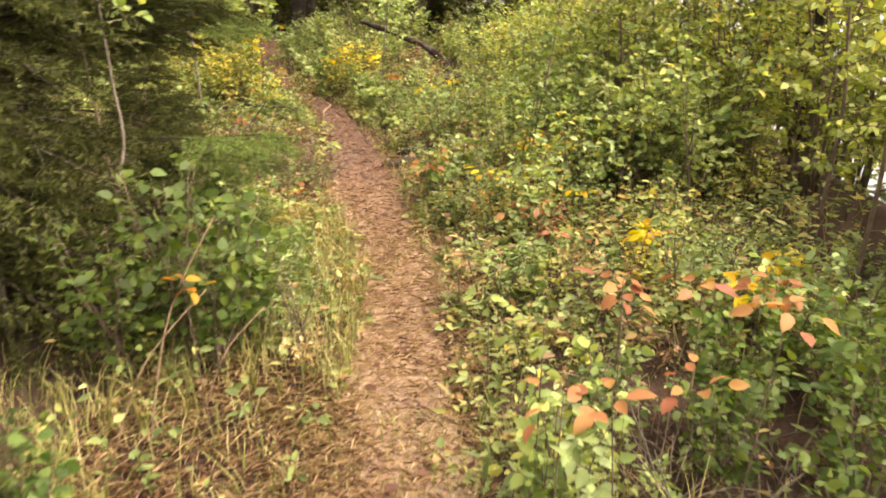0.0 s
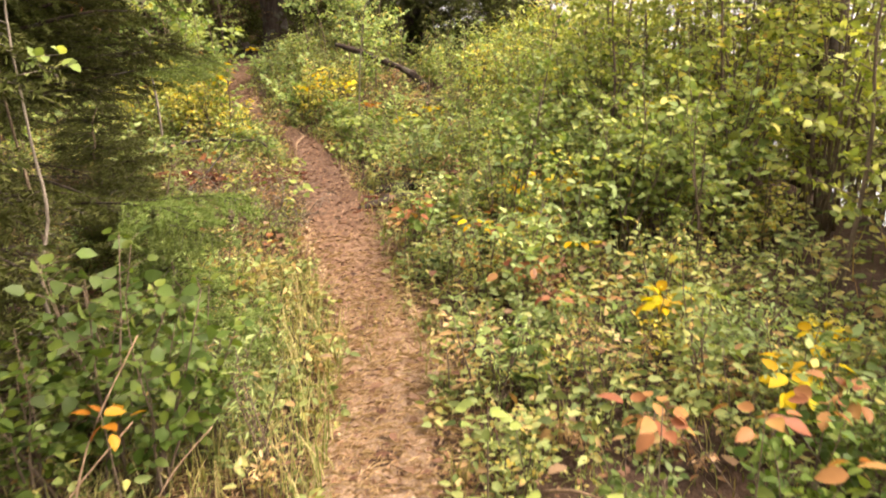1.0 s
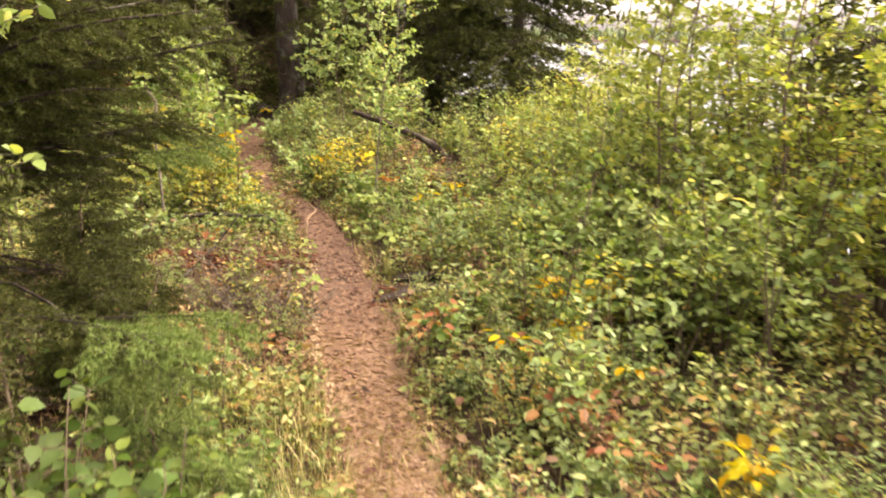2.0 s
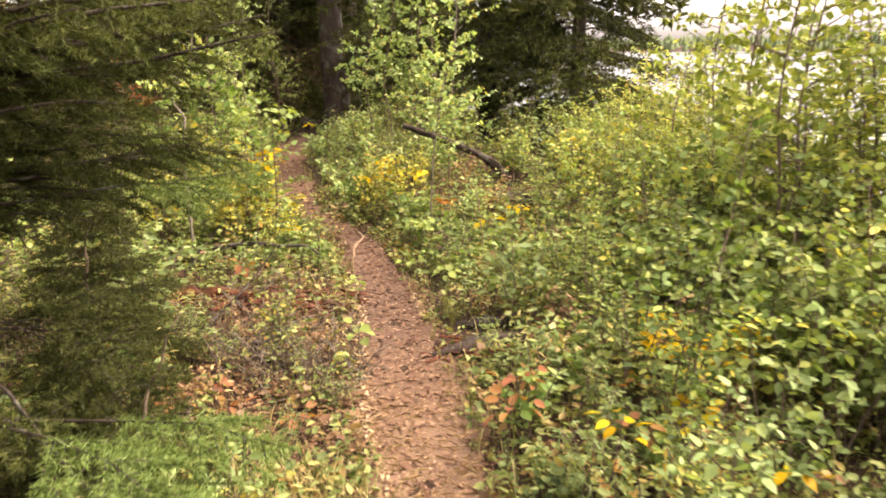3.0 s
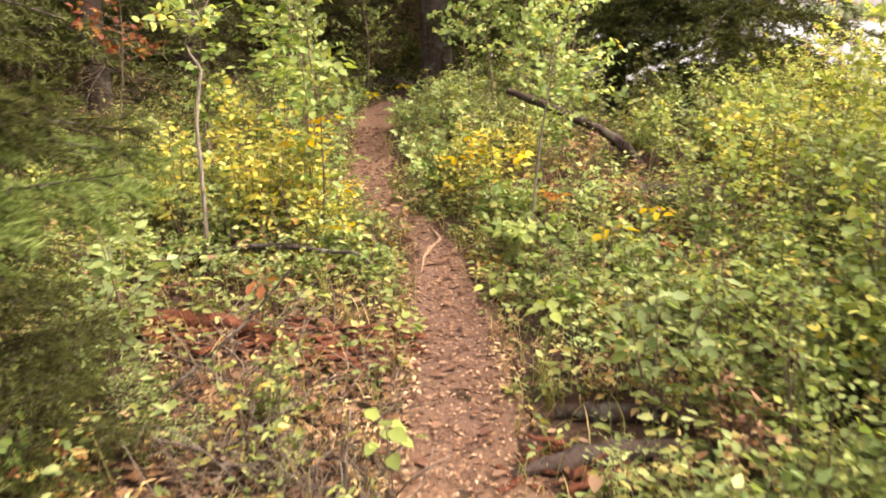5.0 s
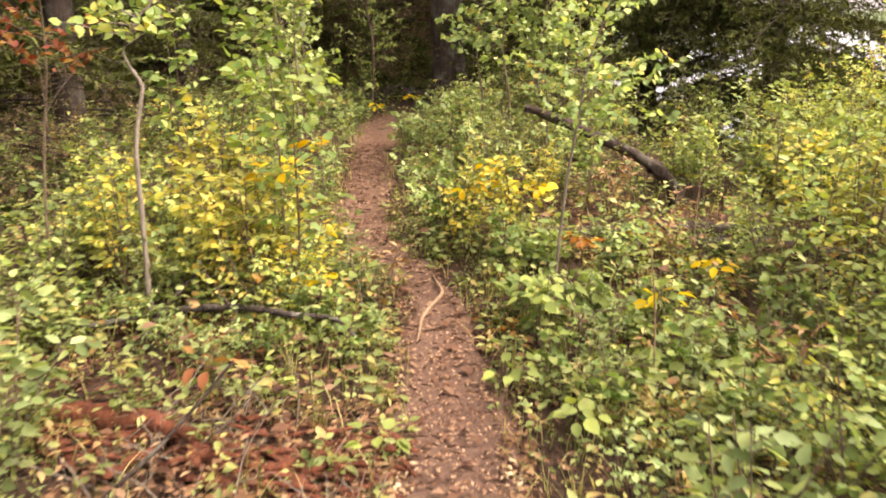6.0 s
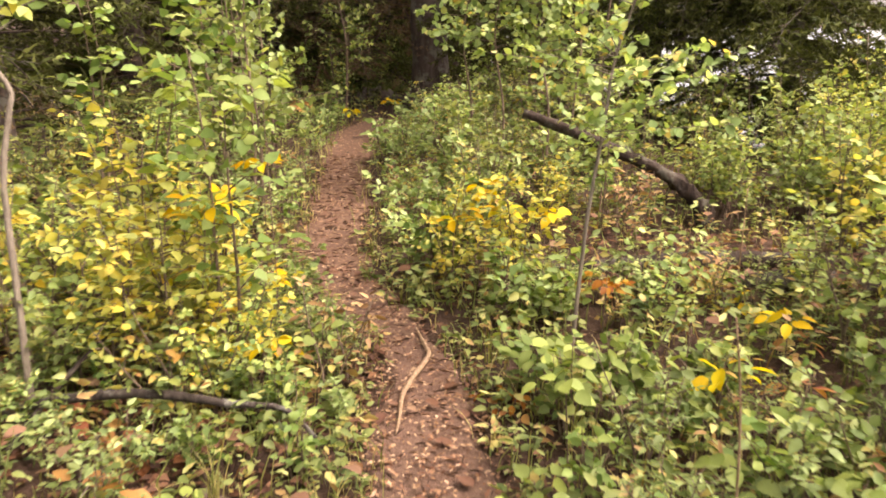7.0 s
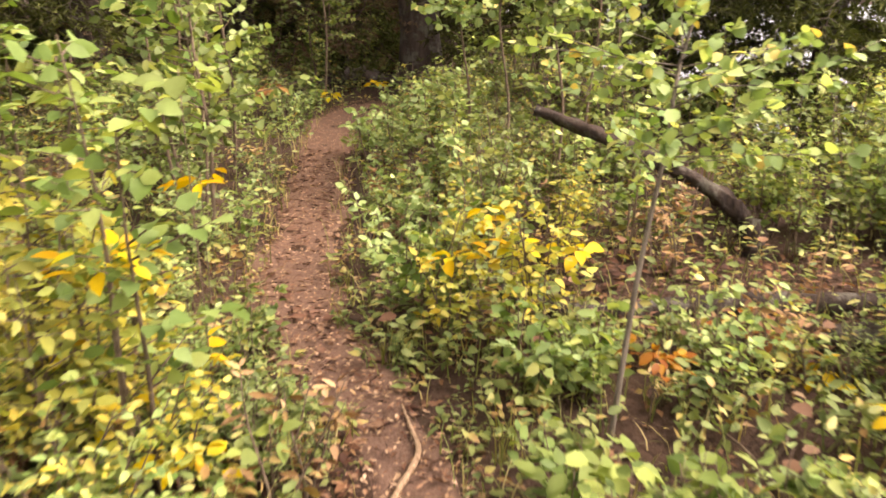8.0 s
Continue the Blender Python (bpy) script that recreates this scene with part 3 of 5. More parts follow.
wood, green = Geo(), Geo()
z = 2.0
while z < 7.3:
    for k in range(5):
        bough(wood, green, np.array([0, 0, z]), rng.uniform(0, 6.28), 1.5 * (1 - z / 7.5) ** 0.7 + 0.15, 0.3, 0.4, rng, needle=0.15, step=0.09, twig_gap=0.18, fat=0.4, woody=False)
    z += 0.35
crown = part("crown", green, NEEDLES, near_spruce, smooth=False)
tagged(part("branch_wood", wood, BARK_DARK, crown), kind="stuff")


def young_spruce(x, y, h, seed, mat=NEEDLES_FRESH_LIT):
    rng = np.random.default_rng(seed)
    t = empty("young_spruce", Matrix.Translation((x, y, gz(x, y))), "small fresh green young spruce among shrubs" if mat == NEEDLES_FRESH_LIT else "small dark green young spruce among litter and shrubs", "tree", "young spruces")
    g, _ = trunk_geo(h, 0.014, (0, 0), seed, 6, 0.2)
    part("trunk", g, BARK_TWIG, t)
    wood, green = Geo(), Geo()
    for z in np.arange(0.08, h, 0.075):
        for k in range(5):
            bough(wood, green, np.array([0, 0, z]), rng.uniform(0, 6.28), 0.5 * h * (1 - z / h) + 0.06, 0.35, 0.25, rng, needle=0.028, step=0.0023, twig_gap=0.05, bare=0.1, wood_r=0.003, fat=0.15)
    crown = part("crown", green, mat, t, smooth=False)
    tagged(part("branch_wood", wood, BARK_DARK, crown), kind="stuff")


young_spruce(-0.98, 3.46, 0.7, 61)
young_spruce(-1.5, 4.45, 0.8, 63, NEEDLES)
young_spruce(-2.05, 5.5, 0.95, 66, NEEDLES)
young_spruce(-3.5, 14.6, 1.3, 64)
young_spruce(-3.0, 15.3, 1.2, 65)


# ---- shrubs ----
def shrub_parts(seed, h, spread, stems, leaf, per_stem, wide=0.54, leafy_from=0.3, twig=0.3):
    """Stems with twigs, and leaves set alternately along the twigs."""
    rng = np.random.default_rng(seed)
    out, foliage, twigs = [], Geo(), []
    P, A = [], []
    for s in range(stems):
        a = rng.uniform(0, 6.28)
        hh = h * rng.uniform(0.7, 1.05)
        out_r = spread * rng.uniform(0.25, 1.0)
        t = np.linspace(0, 1, 8)
        bx, by = rng.normal(0, 0.03, 2)
        pts = np.stack([bx + out_r * math.cos(a) * t ** 1.4 + 0.02 * hh * np.sin(5 * t + a), by + out_r * math.sin(a) * t ** 1.4 + 0.02 * hh * np.cos(6 * t + a), hh * t - 0.02], -1)
        g = Geo()
        r0 = 0.0035 + 0.0045 * h
        tube(g, pts, r0 * (1 - 0.8 * t), 5)
        for k in range(per_stem):
            u = leafy_from + (1 - leafy_from) * (k + rng.uniform(0, 1)) / per_stem
            q = np.array([np.interp(u, t, pts[:, c]) for c in range(3)])
            ta = a + rng.uniform(-2.2, 2.2)
            tl = twig * h ** 0.6 * rng.uniform(0.5, 1.1) * (1.15 - 0.6 * u)
            d = unit([math.cos(ta), math.sin(ta), rng.uniform(0.1, 0.9)])
            e = np.linspace(0, 1, 4)[:, None]
            tw = q + tl * e * d + np.array([0, 0, -0.12 * tl]) * e ** 2
            tg = Geo() if h >= 1 and stems < 3 else g
            tube(tg, tw[::3], r0 * 0.4 * (1 - 0.7 * e[::3, 0]), 3)
            if tg is not g:
                twigs.append(tg)
            nl = max(int(tl / (leaf * 0.5)), 3)
            for m in range(nl + 1):
                f = (m + 0.6) / (nl + 0.6)
                P.append(q + tl * f * d + np.array([0, 0, -0.12 * tl * f * f]))
                side = unit(np.cross(d, [0, 0, 1])) * (1 if m % 2 else -1)
                A.append(unit(d * (0.5 if m < nl else 1.5) + side * 0.9 + rng.normal(0, 0.35, 3) + np.array([0, 0, -0.32])))
        out.append(g)
    P, A = np.array(P), np.array(A)
    up = np.array([0, 0, 1.0]) + rng.normal(0, 0.75, P.shape)
    ln = leaf * rng.uniform(0.5, 1.2, len(P))
    leaves(foliage, P, A, up, ln, ln * wide, *((OVAL, OVAL_F) if leaf > 0.06 else (SIX, SIX_F)))
    return out, foliage, twigs


class Kind:
    """One kind of shrub: a few models, built where first needed and copied after."""

    def __init__(self, name, label, category, group, mat, bark, models):
        self.name, self.label, self.category, self.group, self.mat, self.bark = name, label, category, group, mat, bark
        self.models, self.first, self.sizes, self.count = models, {}, {}, 0

    def put(self, x, y, turn, size=1.0, which=None, tilt=0.0):
        which = self.count % len(self.models) if which is None else which
        self.count += 1
        m = pose(x, y, gz(x, y), tilt, 0, turn)
        if which not in self.first:
            ob = empty(self.name, m @ Matrix.Diagonal((size, size, size, 1)), self.label, self.category, self.group)
            stems, foliage, twigs = shrub_parts(**self.models[which])
            for s in twigs:
                part("twig", s, self.bark, ob)
            if self.models[which]["h"] < 1:
                joined = Geo()
                for s in stems:
                    joined.add(np.concatenate(s.v), *s.f)
                tagged(part("stem_wood", joined, self.bark, ob), kind="stuff")
            else:
                for s in stems:
                    part("stem", s, self.bark, ob)
            part("foliage", foliage, self.mat, ob)
            self.first[which] = ob
            self.sizes[which] = size
        else:
            ob = copy_thing(self.first[which], m @ Matrix.Diagonal((*[size / self.sizes[which]] * 3, 1)))
        return ob


tall = Kind("tall_shrub", "tall green shrub with slender stems and small oval leaves", "shrub", "tall lakeside shrubs", LEAF_TALL, BARK_TWIG,
            [dict(seed=100 + k, h=1.3 + 0.12 * k, spread=0.45, stems=5 + k % 2, leaf=0.058, per_stem=14, twig=0.3, leafy_from=0.2, wide=0.62) for k in range(6)])
low = Kind("low_shrub", "low green shrub with small yellowing leaves", "shrub", "low shrubs along the path", LEAF_LOW, BARK_TWIG,
           [dict(seed=200 + k, h=0.38 + 0.05 * k, spread=0.22, stems=5, leaf=0.046, per_stem=8, twig=0.2, leafy_from=0.2) for k in range(6)])
ygreen = Kind("yellow_green_shrub", "light yellow-green shrub with soft oval leaves", "shrub", "yellow-green shrubs", LEAF_YGREEN, BARK_TWIG,
              [dict(seed=300 + k, h=0.65 + 0.1 * k, spread=0.3, stems=4, leaf=0.054, per_stem=10, twig=0.26, wide=0.68) for k in range(4)])
yellow = Kind("yellow_shrub", "shrub turning bright autumn yellow beside the path", "shrub", "yellow shrubs", LEAF_YELLOW, BARK_TWIG,
              [dict(seed=400 + k, h=0.62 + 0.1 * k, spread=0.26, stems=5, leaf=0.054, per_stem=10, twig=0.24, wide=0.6) for k in range(3)])
broad = Kind("broadleaf_sapling", "young hazel-like sapling with large rounded green leaves", "sapling", "broadleaf saplings", LEAF_BROAD, BARK_TWIG,
             [dict(seed=500 + k, h=1.1 + 0.2 * k, spread=0.16, stems=2, leaf=0.064, per_stem=14, twig=0.26, wide=0.74, leafy_from=0.3) for k in range(3)])
herb = Kind("broadleaf_herb", "leafy green herb with rounded leaves", "plant", "leafy herbs", LEAF_BROAD, BARK_TWIG,
            [dict(seed=600 + k, h=0.32 + 0.06 * k, spread=0.16, stems=5, leaf=0.052, per_stem=4, twig=0.16, wide=0.75) for k in range(3)])

bush = Kind("leafy_bush", "dense green leafy bush with soft oval leaves", "shrub", "green bushes", LEAF_BUSH, BARK_TWIG,
            [dict(seed=700 + k, h=0.78 + 0.08 * k, spread=0.32, stems=6, leaf=0.062, per_stem=9, twig=0.22, wide=0.74, leafy_from=0.25) for k in range(2)])
sage = Kind("sage_green_herb", "pale sage-green leafy herb beside the path", "plant", "pale herbs", LEAF_SAGE, BARK_TWIG,
            [dict(seed=800 + k, h=0.3 + 0.07 * k, spread=0.2, stems=5, leaf=0.05, per_stem=7, twig=0.2, wide=0.62) for k in range(4)])
fine = Kind("fine_leaved_herb", "feathery green herb with many narrow leaves", "plant", "feathery herbs", LEAF_SAGE, BARK_TWIG,
            [dict(seed=850 + k, h=0.3 + 0.06 * k, spread=0.17, stems=6, leaf=0.034, per_stem=9, twig=0.17, wide=0.26) for k in range(3)])
withered = Kind("withered_herb", "withered brown herb with curled dry leaves", "plant", "withered herbs", LEAF_WITHERED, BARK_TWIG,
                [dict(seed=870 + k, h=0.26 + 0.06 * k, spread=0.18, stems=5, leaf=0.042, per_stem=5, twig=0.16, wide=0.45) for k in range(3)])
rng = np.random.default_rng(77)


def branch_corner(x, y):
    """Low dark ground round the fallen branch, and the brown floor before the dead logs."""
    return (-2.5 < x < -1.32 and 6.4 < y < 7.25) or (-0.85 < x < 0.3 and 7.75 < y < 8.6)


def bare_spot(x, y):
    if branch_corner(x, y) or (-0.55 < x < -0.05 and 5.6 < y < 6.15):
        return True
    if x < trail_x(y) and y > 8.2 and x > trail_x(y) - 0.9:
        return True
    return (-1.45 < x < -0.4 and y < 2.6) or (-1.7 < x < -0.72 and 4.35 < y < 6.7) or (-1.0 < x < 1.0 and 8.5 < y < 9.35) or (x < -1.2 and 2.2 < y < 4.3)


def clear_of_trail(x, y, gap):
    return abs(x - float(trail_x(y))) > gap


# lakeside thicket
for k in range(178):
    x, y = rng.uniform(0.75, 5.2), rng.uniform(1.4, 14)
    if not clear_of_trail(x, y, 0.85) or x > shore_x(y) - 0.6:
        continue
    if x < 1.9 and y < 8.5:
        continue
    size = np.interp(x, [0.6, 1.3, 2.1, 2.8, 4.5], [0.5, 0.72, 1.05, 1.36, 1.42]) * rng.uniform(0.85, 1.1)
    if y > 8:
        size *= 0.78
    tall.put(x, y, rng.uniform(0, 360), size)
# lighter shrubs between path and thicket
for k in range(46):
    x, y = rng.uniform(0.1, 1.9), rng.uniform(4.6, 9.8)
    if not clear_of_trail(x, y, 0.8) or (8.2 < y < 9.1 and x < 1.0):
        continue
    ygreen.put(x, y, rng.uniform(0, 360), rng.uniform(0.6, 0.95) * np.interp(x, [0.1, 1.0, 1.9], [0.75, 1.0, 1.3]))
for k in range(56):
    x, y = rng.uniform(0.75, 2.1), rng.uniform(4.6, 8.4)
    (sage, ygreen, low, yellow)[(0, 1, 2, 1, 2, 3)[k % 6]].put(x, y, rng.uniform(0, 360), rng.uniform(0.75, 1.05))
for k in range(18):
    x, y = rng.uniform(1.05, 2.0), rng.uniform(4.9, 7.6)
    ygreen.put(x, y, rng.uniform(0, 360), rng.uniform(1.0, 1.3))
for x, y, s in [(0.66, 4.95, 0.85), (0.95, 4.9, 1.0), (1.15, 4.75, 1.0), (1.35, 5.0, 1.1), (1.2, 5.35, 1.1), (1.5, 5.4, 1.2), (1.65, 4.9, 1.2), (1.45, 4.5, 1.0)]:
    ygreen.put(x, y, rng.uniform(0, 360), s)
for k in range(14):
    x, y = rng.uniform(-4.3, -2.6), rng.uniform(5.5, 12)
    if clear_of_trail(x, y, 1.0):
        ygreen.put(x, y, rng.uniform(0, 360), rng.uniform(0.45, 0.75))
for x, y, s in [(0.52, 5.4, 0.62), (0.78, 5.75, 0.68), (0.5, 4.72, 0.66), (1.0, 5.1, 0.7)]:
    broad.put(x, y, rng.uniform(0, 360), s)
# low shrubs on both hands
for k in range(300):
    y = rng.uniform(1.2, 13)
    hand = 1 if rng.random() < 0.5 else -1
    off = 0.42 + rng.uniform(0, 1) ** 1.5 * 2.0
    x = float(trail_x(y)) + hand * off
    if x > shore_x(y) - 1.5 or (-1.05 < x < -0.35 and y < 3.4) or (x < -0.9 and y < 2.6) or (x < -1.1 and 2.2 < y < 4.4) or (x > 0.45 and y < 2.7) or (-1.7 < x < -0.72 and 4.35 < y < 6.7) or (-1.0 < x < 1.0 and 8.5 < y < 9.35 and rng.random() < 0.85):
        continue
    if (hand < 0 and y > 8.2 and off < 1.0) or (-1.0 < x < 1.1 and 7.5 < y < 9.5 and rng.random() < 0.5):
        continue
    if (branch_corner(x, y) and rng.random() < 0.8) or (-0.6 < x < 0 and 5.55 < y < 6.15):
        continue
    turn, size = rng.uniform(0, 360), rng.uniform(0.6, 1.05) * np.interp(off, [0.4, 0.9], [0.55, 1.0])
    if not (-2.2 < x < -1.6 and 5.8 < y < 6.6):
        low.put(x, y, turn, size)
for x, y, s in [(0.42, 9.55, 0.8), (0.7, 9.75, 0.9), (0.95, 9.6, 0.9), (0.28, 9.8, 0.75), (0.6, 10.05, 0.9), (0.85, 9.9, 0.85)]:
    low.put(x, y, rng.uniform(0, 360), s)
# yellow and yellow-green ones
for x, y, s in [(-1.7, 7.5, 0.8), (-1.92, 7.72, 0.9), (-2.3, 7.9, 1.15), (-2.1, 7.6, 1.05), (-1.88, 7.45, 0.95), (-2.15, 7.85, 0.95), (-2.55, 7.8, 1.0), (-2.05, 7.35, 0.85), (-2.55, 7.45, 0.85), (-1.16, 8.42, 0.75), (-0.86, 8.45, 0.85), (-1.12, 8.68, 0.65), (-2.9, 7.7, 0.65), (0.5, 8.8, 1.0), (-0.8, 9.1, 0.6), (0.9, 3.4, 0.5), (1.5, 3.3, 0.45), (0.9, 5.1, 0.55)]:
    yellow.put(x, y, rng.uniform(0, 360), s)
for x, y, s in [(0.3, 1.85, 0.85), (0.35, 8.6, 0.5), (0.55, 8.2, 0.9), (0.25, 6.4, 0.7), (0.5, 6.9, 0.8), (0.75, 6.2, 0.9), (0.35, 5.5, 0.6), (0.7, 7.5, 0.9),
                (-2.4, 7.5, 0.8), (-2.65, 7.8, 1.0), (-3.0, 7.6, 0.6), (-2.75, 7.2, 0.6), (-3.1, 8.3, 0.6), (-2.2, 7.3, 0.65), (-1.7, 7.3, 0.5), (-2.9, 8.0, 0.7), (-0.9, 10.3, 1.0), (-1.4, 10.6, 0.9), (-0.5, 10.9, 1.0), (-1.6, 11.2, 0.75), (-1.45, 12.2, 0.85), (1.0, 9.6, 1.1), (-1.0, 11.8, 1.1), (-3.3, 13.2, 0.9), (-3.6, 12.4, 1.0), (-1.6, 13.3, 1.0), (-1.2, 13.9, 1.1), (-3.1, 14.2, 0.9), (-2.7, 14.8, 0.9), (-1.5, 14.9, 1.2), (-3.9, 13.6, 1.1), (-2.0, 14.6, 1.0), (-3.3, 11.2, 0.8), (-3.4, 10.0, 0.8), (0.6, 10.2, 0.9), (1.3, 11.2, 1.1), (0.3, 11.8, 1.1), (0.5, 9.75, 0.8), (0.85, 10.1, 0.95), (0.35, 10.3, 0.75), (0.15, 9.95, 0.7), (1.15, 10.4, 1.0), (-0.2, 10.2, 0.8)]:
    ygreen.put(x, y, rng.uniform(0, 360), s)
for x, y, s in [(-1.76, 7.56, 0.95), (-2.3, 8.0, 0.85), (-2.55, 9.3, 1.2), (-2.75, 9.6, 1.3), (-2.9, 6.3, 0.8), (-0.5, 9.35, 0.72), (-3.3, 10.5, 1.1), (-3.1, 8.9, 1.0)]:
    broad.put(x, y, rng.uniform(0, 360), s)
for x, y, s in [(0.85, 2.15, 0.6), (0.5, 2.25, 0.5), (1.35, 2.3, 0.65)]:
    bush.put(x, y, rng.uniform(0, 360), s)
for x, y, s in [(0.78, 1.95, 0.55), (1.05, 1.75, 0.62), (1.2, 2.05, 0.7), (0.95, 2.3, 0.65), (1.45, 1.9, 0.75), (1.2, 2.5, 0.6)]:
    bush.put(x, y, rng.uniform(0, 360), s)
for x, y, s in [(-1.02, 2.8, 0.95), (-0.86, 2.72, 0.88), (-0.8, 2.95, 0.75), (-1.15, 3.0, 0.95), (-1.2, 2.65, 0.75), (-1.0, 1.55, 0.62), (-1.12, 1.75, 0.55), (-0.88, 1.42, 0.5)]:
    bush.put(x, y, rng.uniform(0, 360), s)
for k in range(46):
    y = rng.uniform(1.5, 10)
    x = float(trail_x(y)) + (1 if rng.random() < 0.5 else -1) * rng.uniform(0.38, 1.6)
    if bare_spot(x, y):
        continue
    herb.put(x, y, rng.uniform(0, 360), rng.uniform(0.6, 1.0))

for k in range(110):
    y = rng.uniform(1.5, 12.5)
    x = float(trail_x(y)) + (1 if rng.random() < 0.6 else -1) * rng.uniform(0.36, 1.9)
    if bare_spot(x, y):
        continue
    sage.put(x, y, rng.uniform(0, 360), rng.uniform(0.6, 1.15))

# soft pale herbs hugging both sides of the far stretch
for k in range(70):
    y = rng.uniform(8.1, 12.6)
    hand = -1 if k % 5 < 3 else 1
    off = rng.uniform(0.26, 0.95)
    (sage if k % 3 else herb).put(float(trail_x(y)) + hand * off, y, rng.uniform(0, 360), rng.uniform(0.5, 0.85) * (1 if hand < 0 else 1.35))
for k in range(26):
    x, y = rng.uniform(-2.6, -1.3), rng.uniform(6.5, 7.7)
    (sage if k % 2 else herb).put(x, y, rng.uniform(0, 360), rng.uniform(0.4, 0.65))
# soft pale clump that the path bends round
for k in range(22):
    u, v = rng.uniform(0, 1, 2)
    (fine, sage, fine, herb)[k % 4].put(-1.95 + 0.52 * u + 0.12 * v, 8.12 - 0.12 * u - 0.38 * v, rng.uniform(0, 360), rng.uniform(0.4, 0.62))
# pale shrubs behind the dead logs
for k in range(24):
    x, y = rng.uniform(0.05, 1.6), rng.uniform(9.6, 12.2)
    (sage, ygreen, low)[k % 3].put(x, y, rng.uniform(0, 360), rng.uniform(0.8, 1.15) * (1.25 if k % 3 != 1 else 0.8))
# feathery and withered herbs among the rest
for k in range(90):
    y = rng.uniform(2.7, 10.5)
    x = float(trail_x(y)) + (1 if rng.random() < 0.58 else -1) * rng.uniform(0.3, 1.7)
    if bare_spot(x, y) and k % 2:
        continue
    (fine if k % 2 else withered).put(x, y, rng.uniform(0, 360), rng.uniform(0.6, 1.15))
for k in range(14):
    x, y = rng.uniform(-0.75, 0.5), rng.uniform(8.2, 8.6)
    (withered, sage, fine, low)[k % 4].put(x, y, rng.uniform(0, 360), rng.uniform(0.45, 0.8))
for k in range(24):
    x, y = rng.uniform(-1.75, -0.78), rng.uniform(4.55, 6.0)
    (fine, withered, withered, low)[k % 4].put(x, y, rng.uniform(0, 360), rng.uniform(0.45, 0.8))
# lime clumps and mixed herbs below the dead logs
for x, y, s in [(-0.62, 7.45, 0.9), (-0.45, 7.55, 1.0), (-0.75, 7.7, 0.85), (-0.3, 7.4, 0.8), (-0.1, 7.2, 0.9), (0.15, 7.3, 0.95), (0.3, 7.6, 1.0), (-0.55, 7.1, 0.75), (-0.35, 6.9, 0.8), (0.05, 6.8, 0.9), (-0.68, 8.2, 0.7)]:
    herb.put(x, y, rng.uniform(0, 360), s)


def sapling(x, y, line, r, leaf, mat, bark, label, seed, leafy, count, wide=0.5):
    """A single-stemmed young tree along a given line, with leafy side twigs."""
    rng = np.random.default_rng(seed)
    t = empty("sapling", Matrix.Translation((x, y, gz(x, y))), label, "sapling", "saplings")
    pts = smooth_line(line, 22)
    u = np.linspace(0, 1, 22)
    g = Geo()
    tube(g, pts, r * (1 - 0.75 * u), 7, 0.06, rng)
    part("stem", g, bark, t)
    P, A, fol = [], [], Geo()
    for k in range(count):
        f = leafy + (1 - leafy) * rng.random()
        q = np.array([np.interp(f, u, pts[:, c]) for c in range(3)])
        a, tl = rng.uniform(0, 6.28), rng.uniform(0.15, wide) * (1.2 - 0.6 * f)
        d = unit([math.cos(a), math.sin(a), rng.uniform(0.0, 0.7)])
        e = np.linspace(0, 1, 5)[:, None]
        b = Geo()
        tube(b, q + tl * e * d, r * 0.3 * (1 - 0.7 * e[:, 0]), 4)
        part("twig", b, bark, t)
        for m in range(max(4, int(tl / (leaf * 0.45)))):
            s = rng.uniform(0.2, 1)
            P.append(q + tl * s * d)
            A.append(unit(d * 0.5 + rng.normal(0, 0.7, 3) + np.array([0, 0, -0.2])))
    P, A = np.array(P), np.array(A)
    ln = leaf * rng.uniform(0.7, 1.15, len(P))
    if mat is LEAF_SAGE:
        leaves(fol, P, A, np.array([0, 0, 1.0]) + rng.normal(0, 0.5, P.shape), ln * 0.9, ln * 0.78, ROUND, ROUND_F)
    else:
        leaves(fol, P, A, np.array([0, 0, 1.0]) + rng.normal(0, 0.75, P.shape), ln, ln * 0.68)
    part("foliage", fol, mat, t)
    return t


sapling(-2.2, 7.1, [(0, 0, -.05), (-.02, .05, .45), (-.05, .1, .75), (-.04, .16, .95), (-.05, .18, 1.0), (-.13, .2, 1.12), (-.07, .25, 1.26), (.0, .3, 1.42), (.1, .35, 2.3)], 0.012, 0.05, LEAF_YGREEN, BARK_PALE, "crooked pale-barked sapling with yellow-green leaves", 71, 0.62, 24)
sapling(-0.62, 8.0, [(0, 0, -.05), (.03, 0, .5), (.07, .03, .85), (.1, .12, 1.1), (.22, .15, 1.6), (.2, .15, 2.6)], 0.0085, 0.04, LEAF_SAGE, BARK_PALE, "slender aspen-like sapling with light round leaves", 72, 0.34, 74, 0.55)
for k, (x, y) in enumerate([(-1.15, 9.95), (-0.88, 10.0), (-1.4, 10.3)]):
    sapling(x, y, [(0, 0, -.05), (.03, 0, .5), (-.04, .05, 1.0), (.05, .1, 1.5), (.1, .1, 2.2)], 0.009, 0.052, LEAF_SAGE, BARK_TWIG, "slender aspen-like sapling with light round leaves", 170 + k, 0.42, 62, 0.5)
sapling(-2.35, 9.1, [(0, 0, -.05), (.03, 0, .5), (-.04, .05, 1.1), (.05, .1, 2.3)], 0.011, 0.055, LEAF_YGREEN, BARK_TWIG, "slim leafy sapling with light green leaves behind the shrubs", 175, 0.3, 56, 0.55)
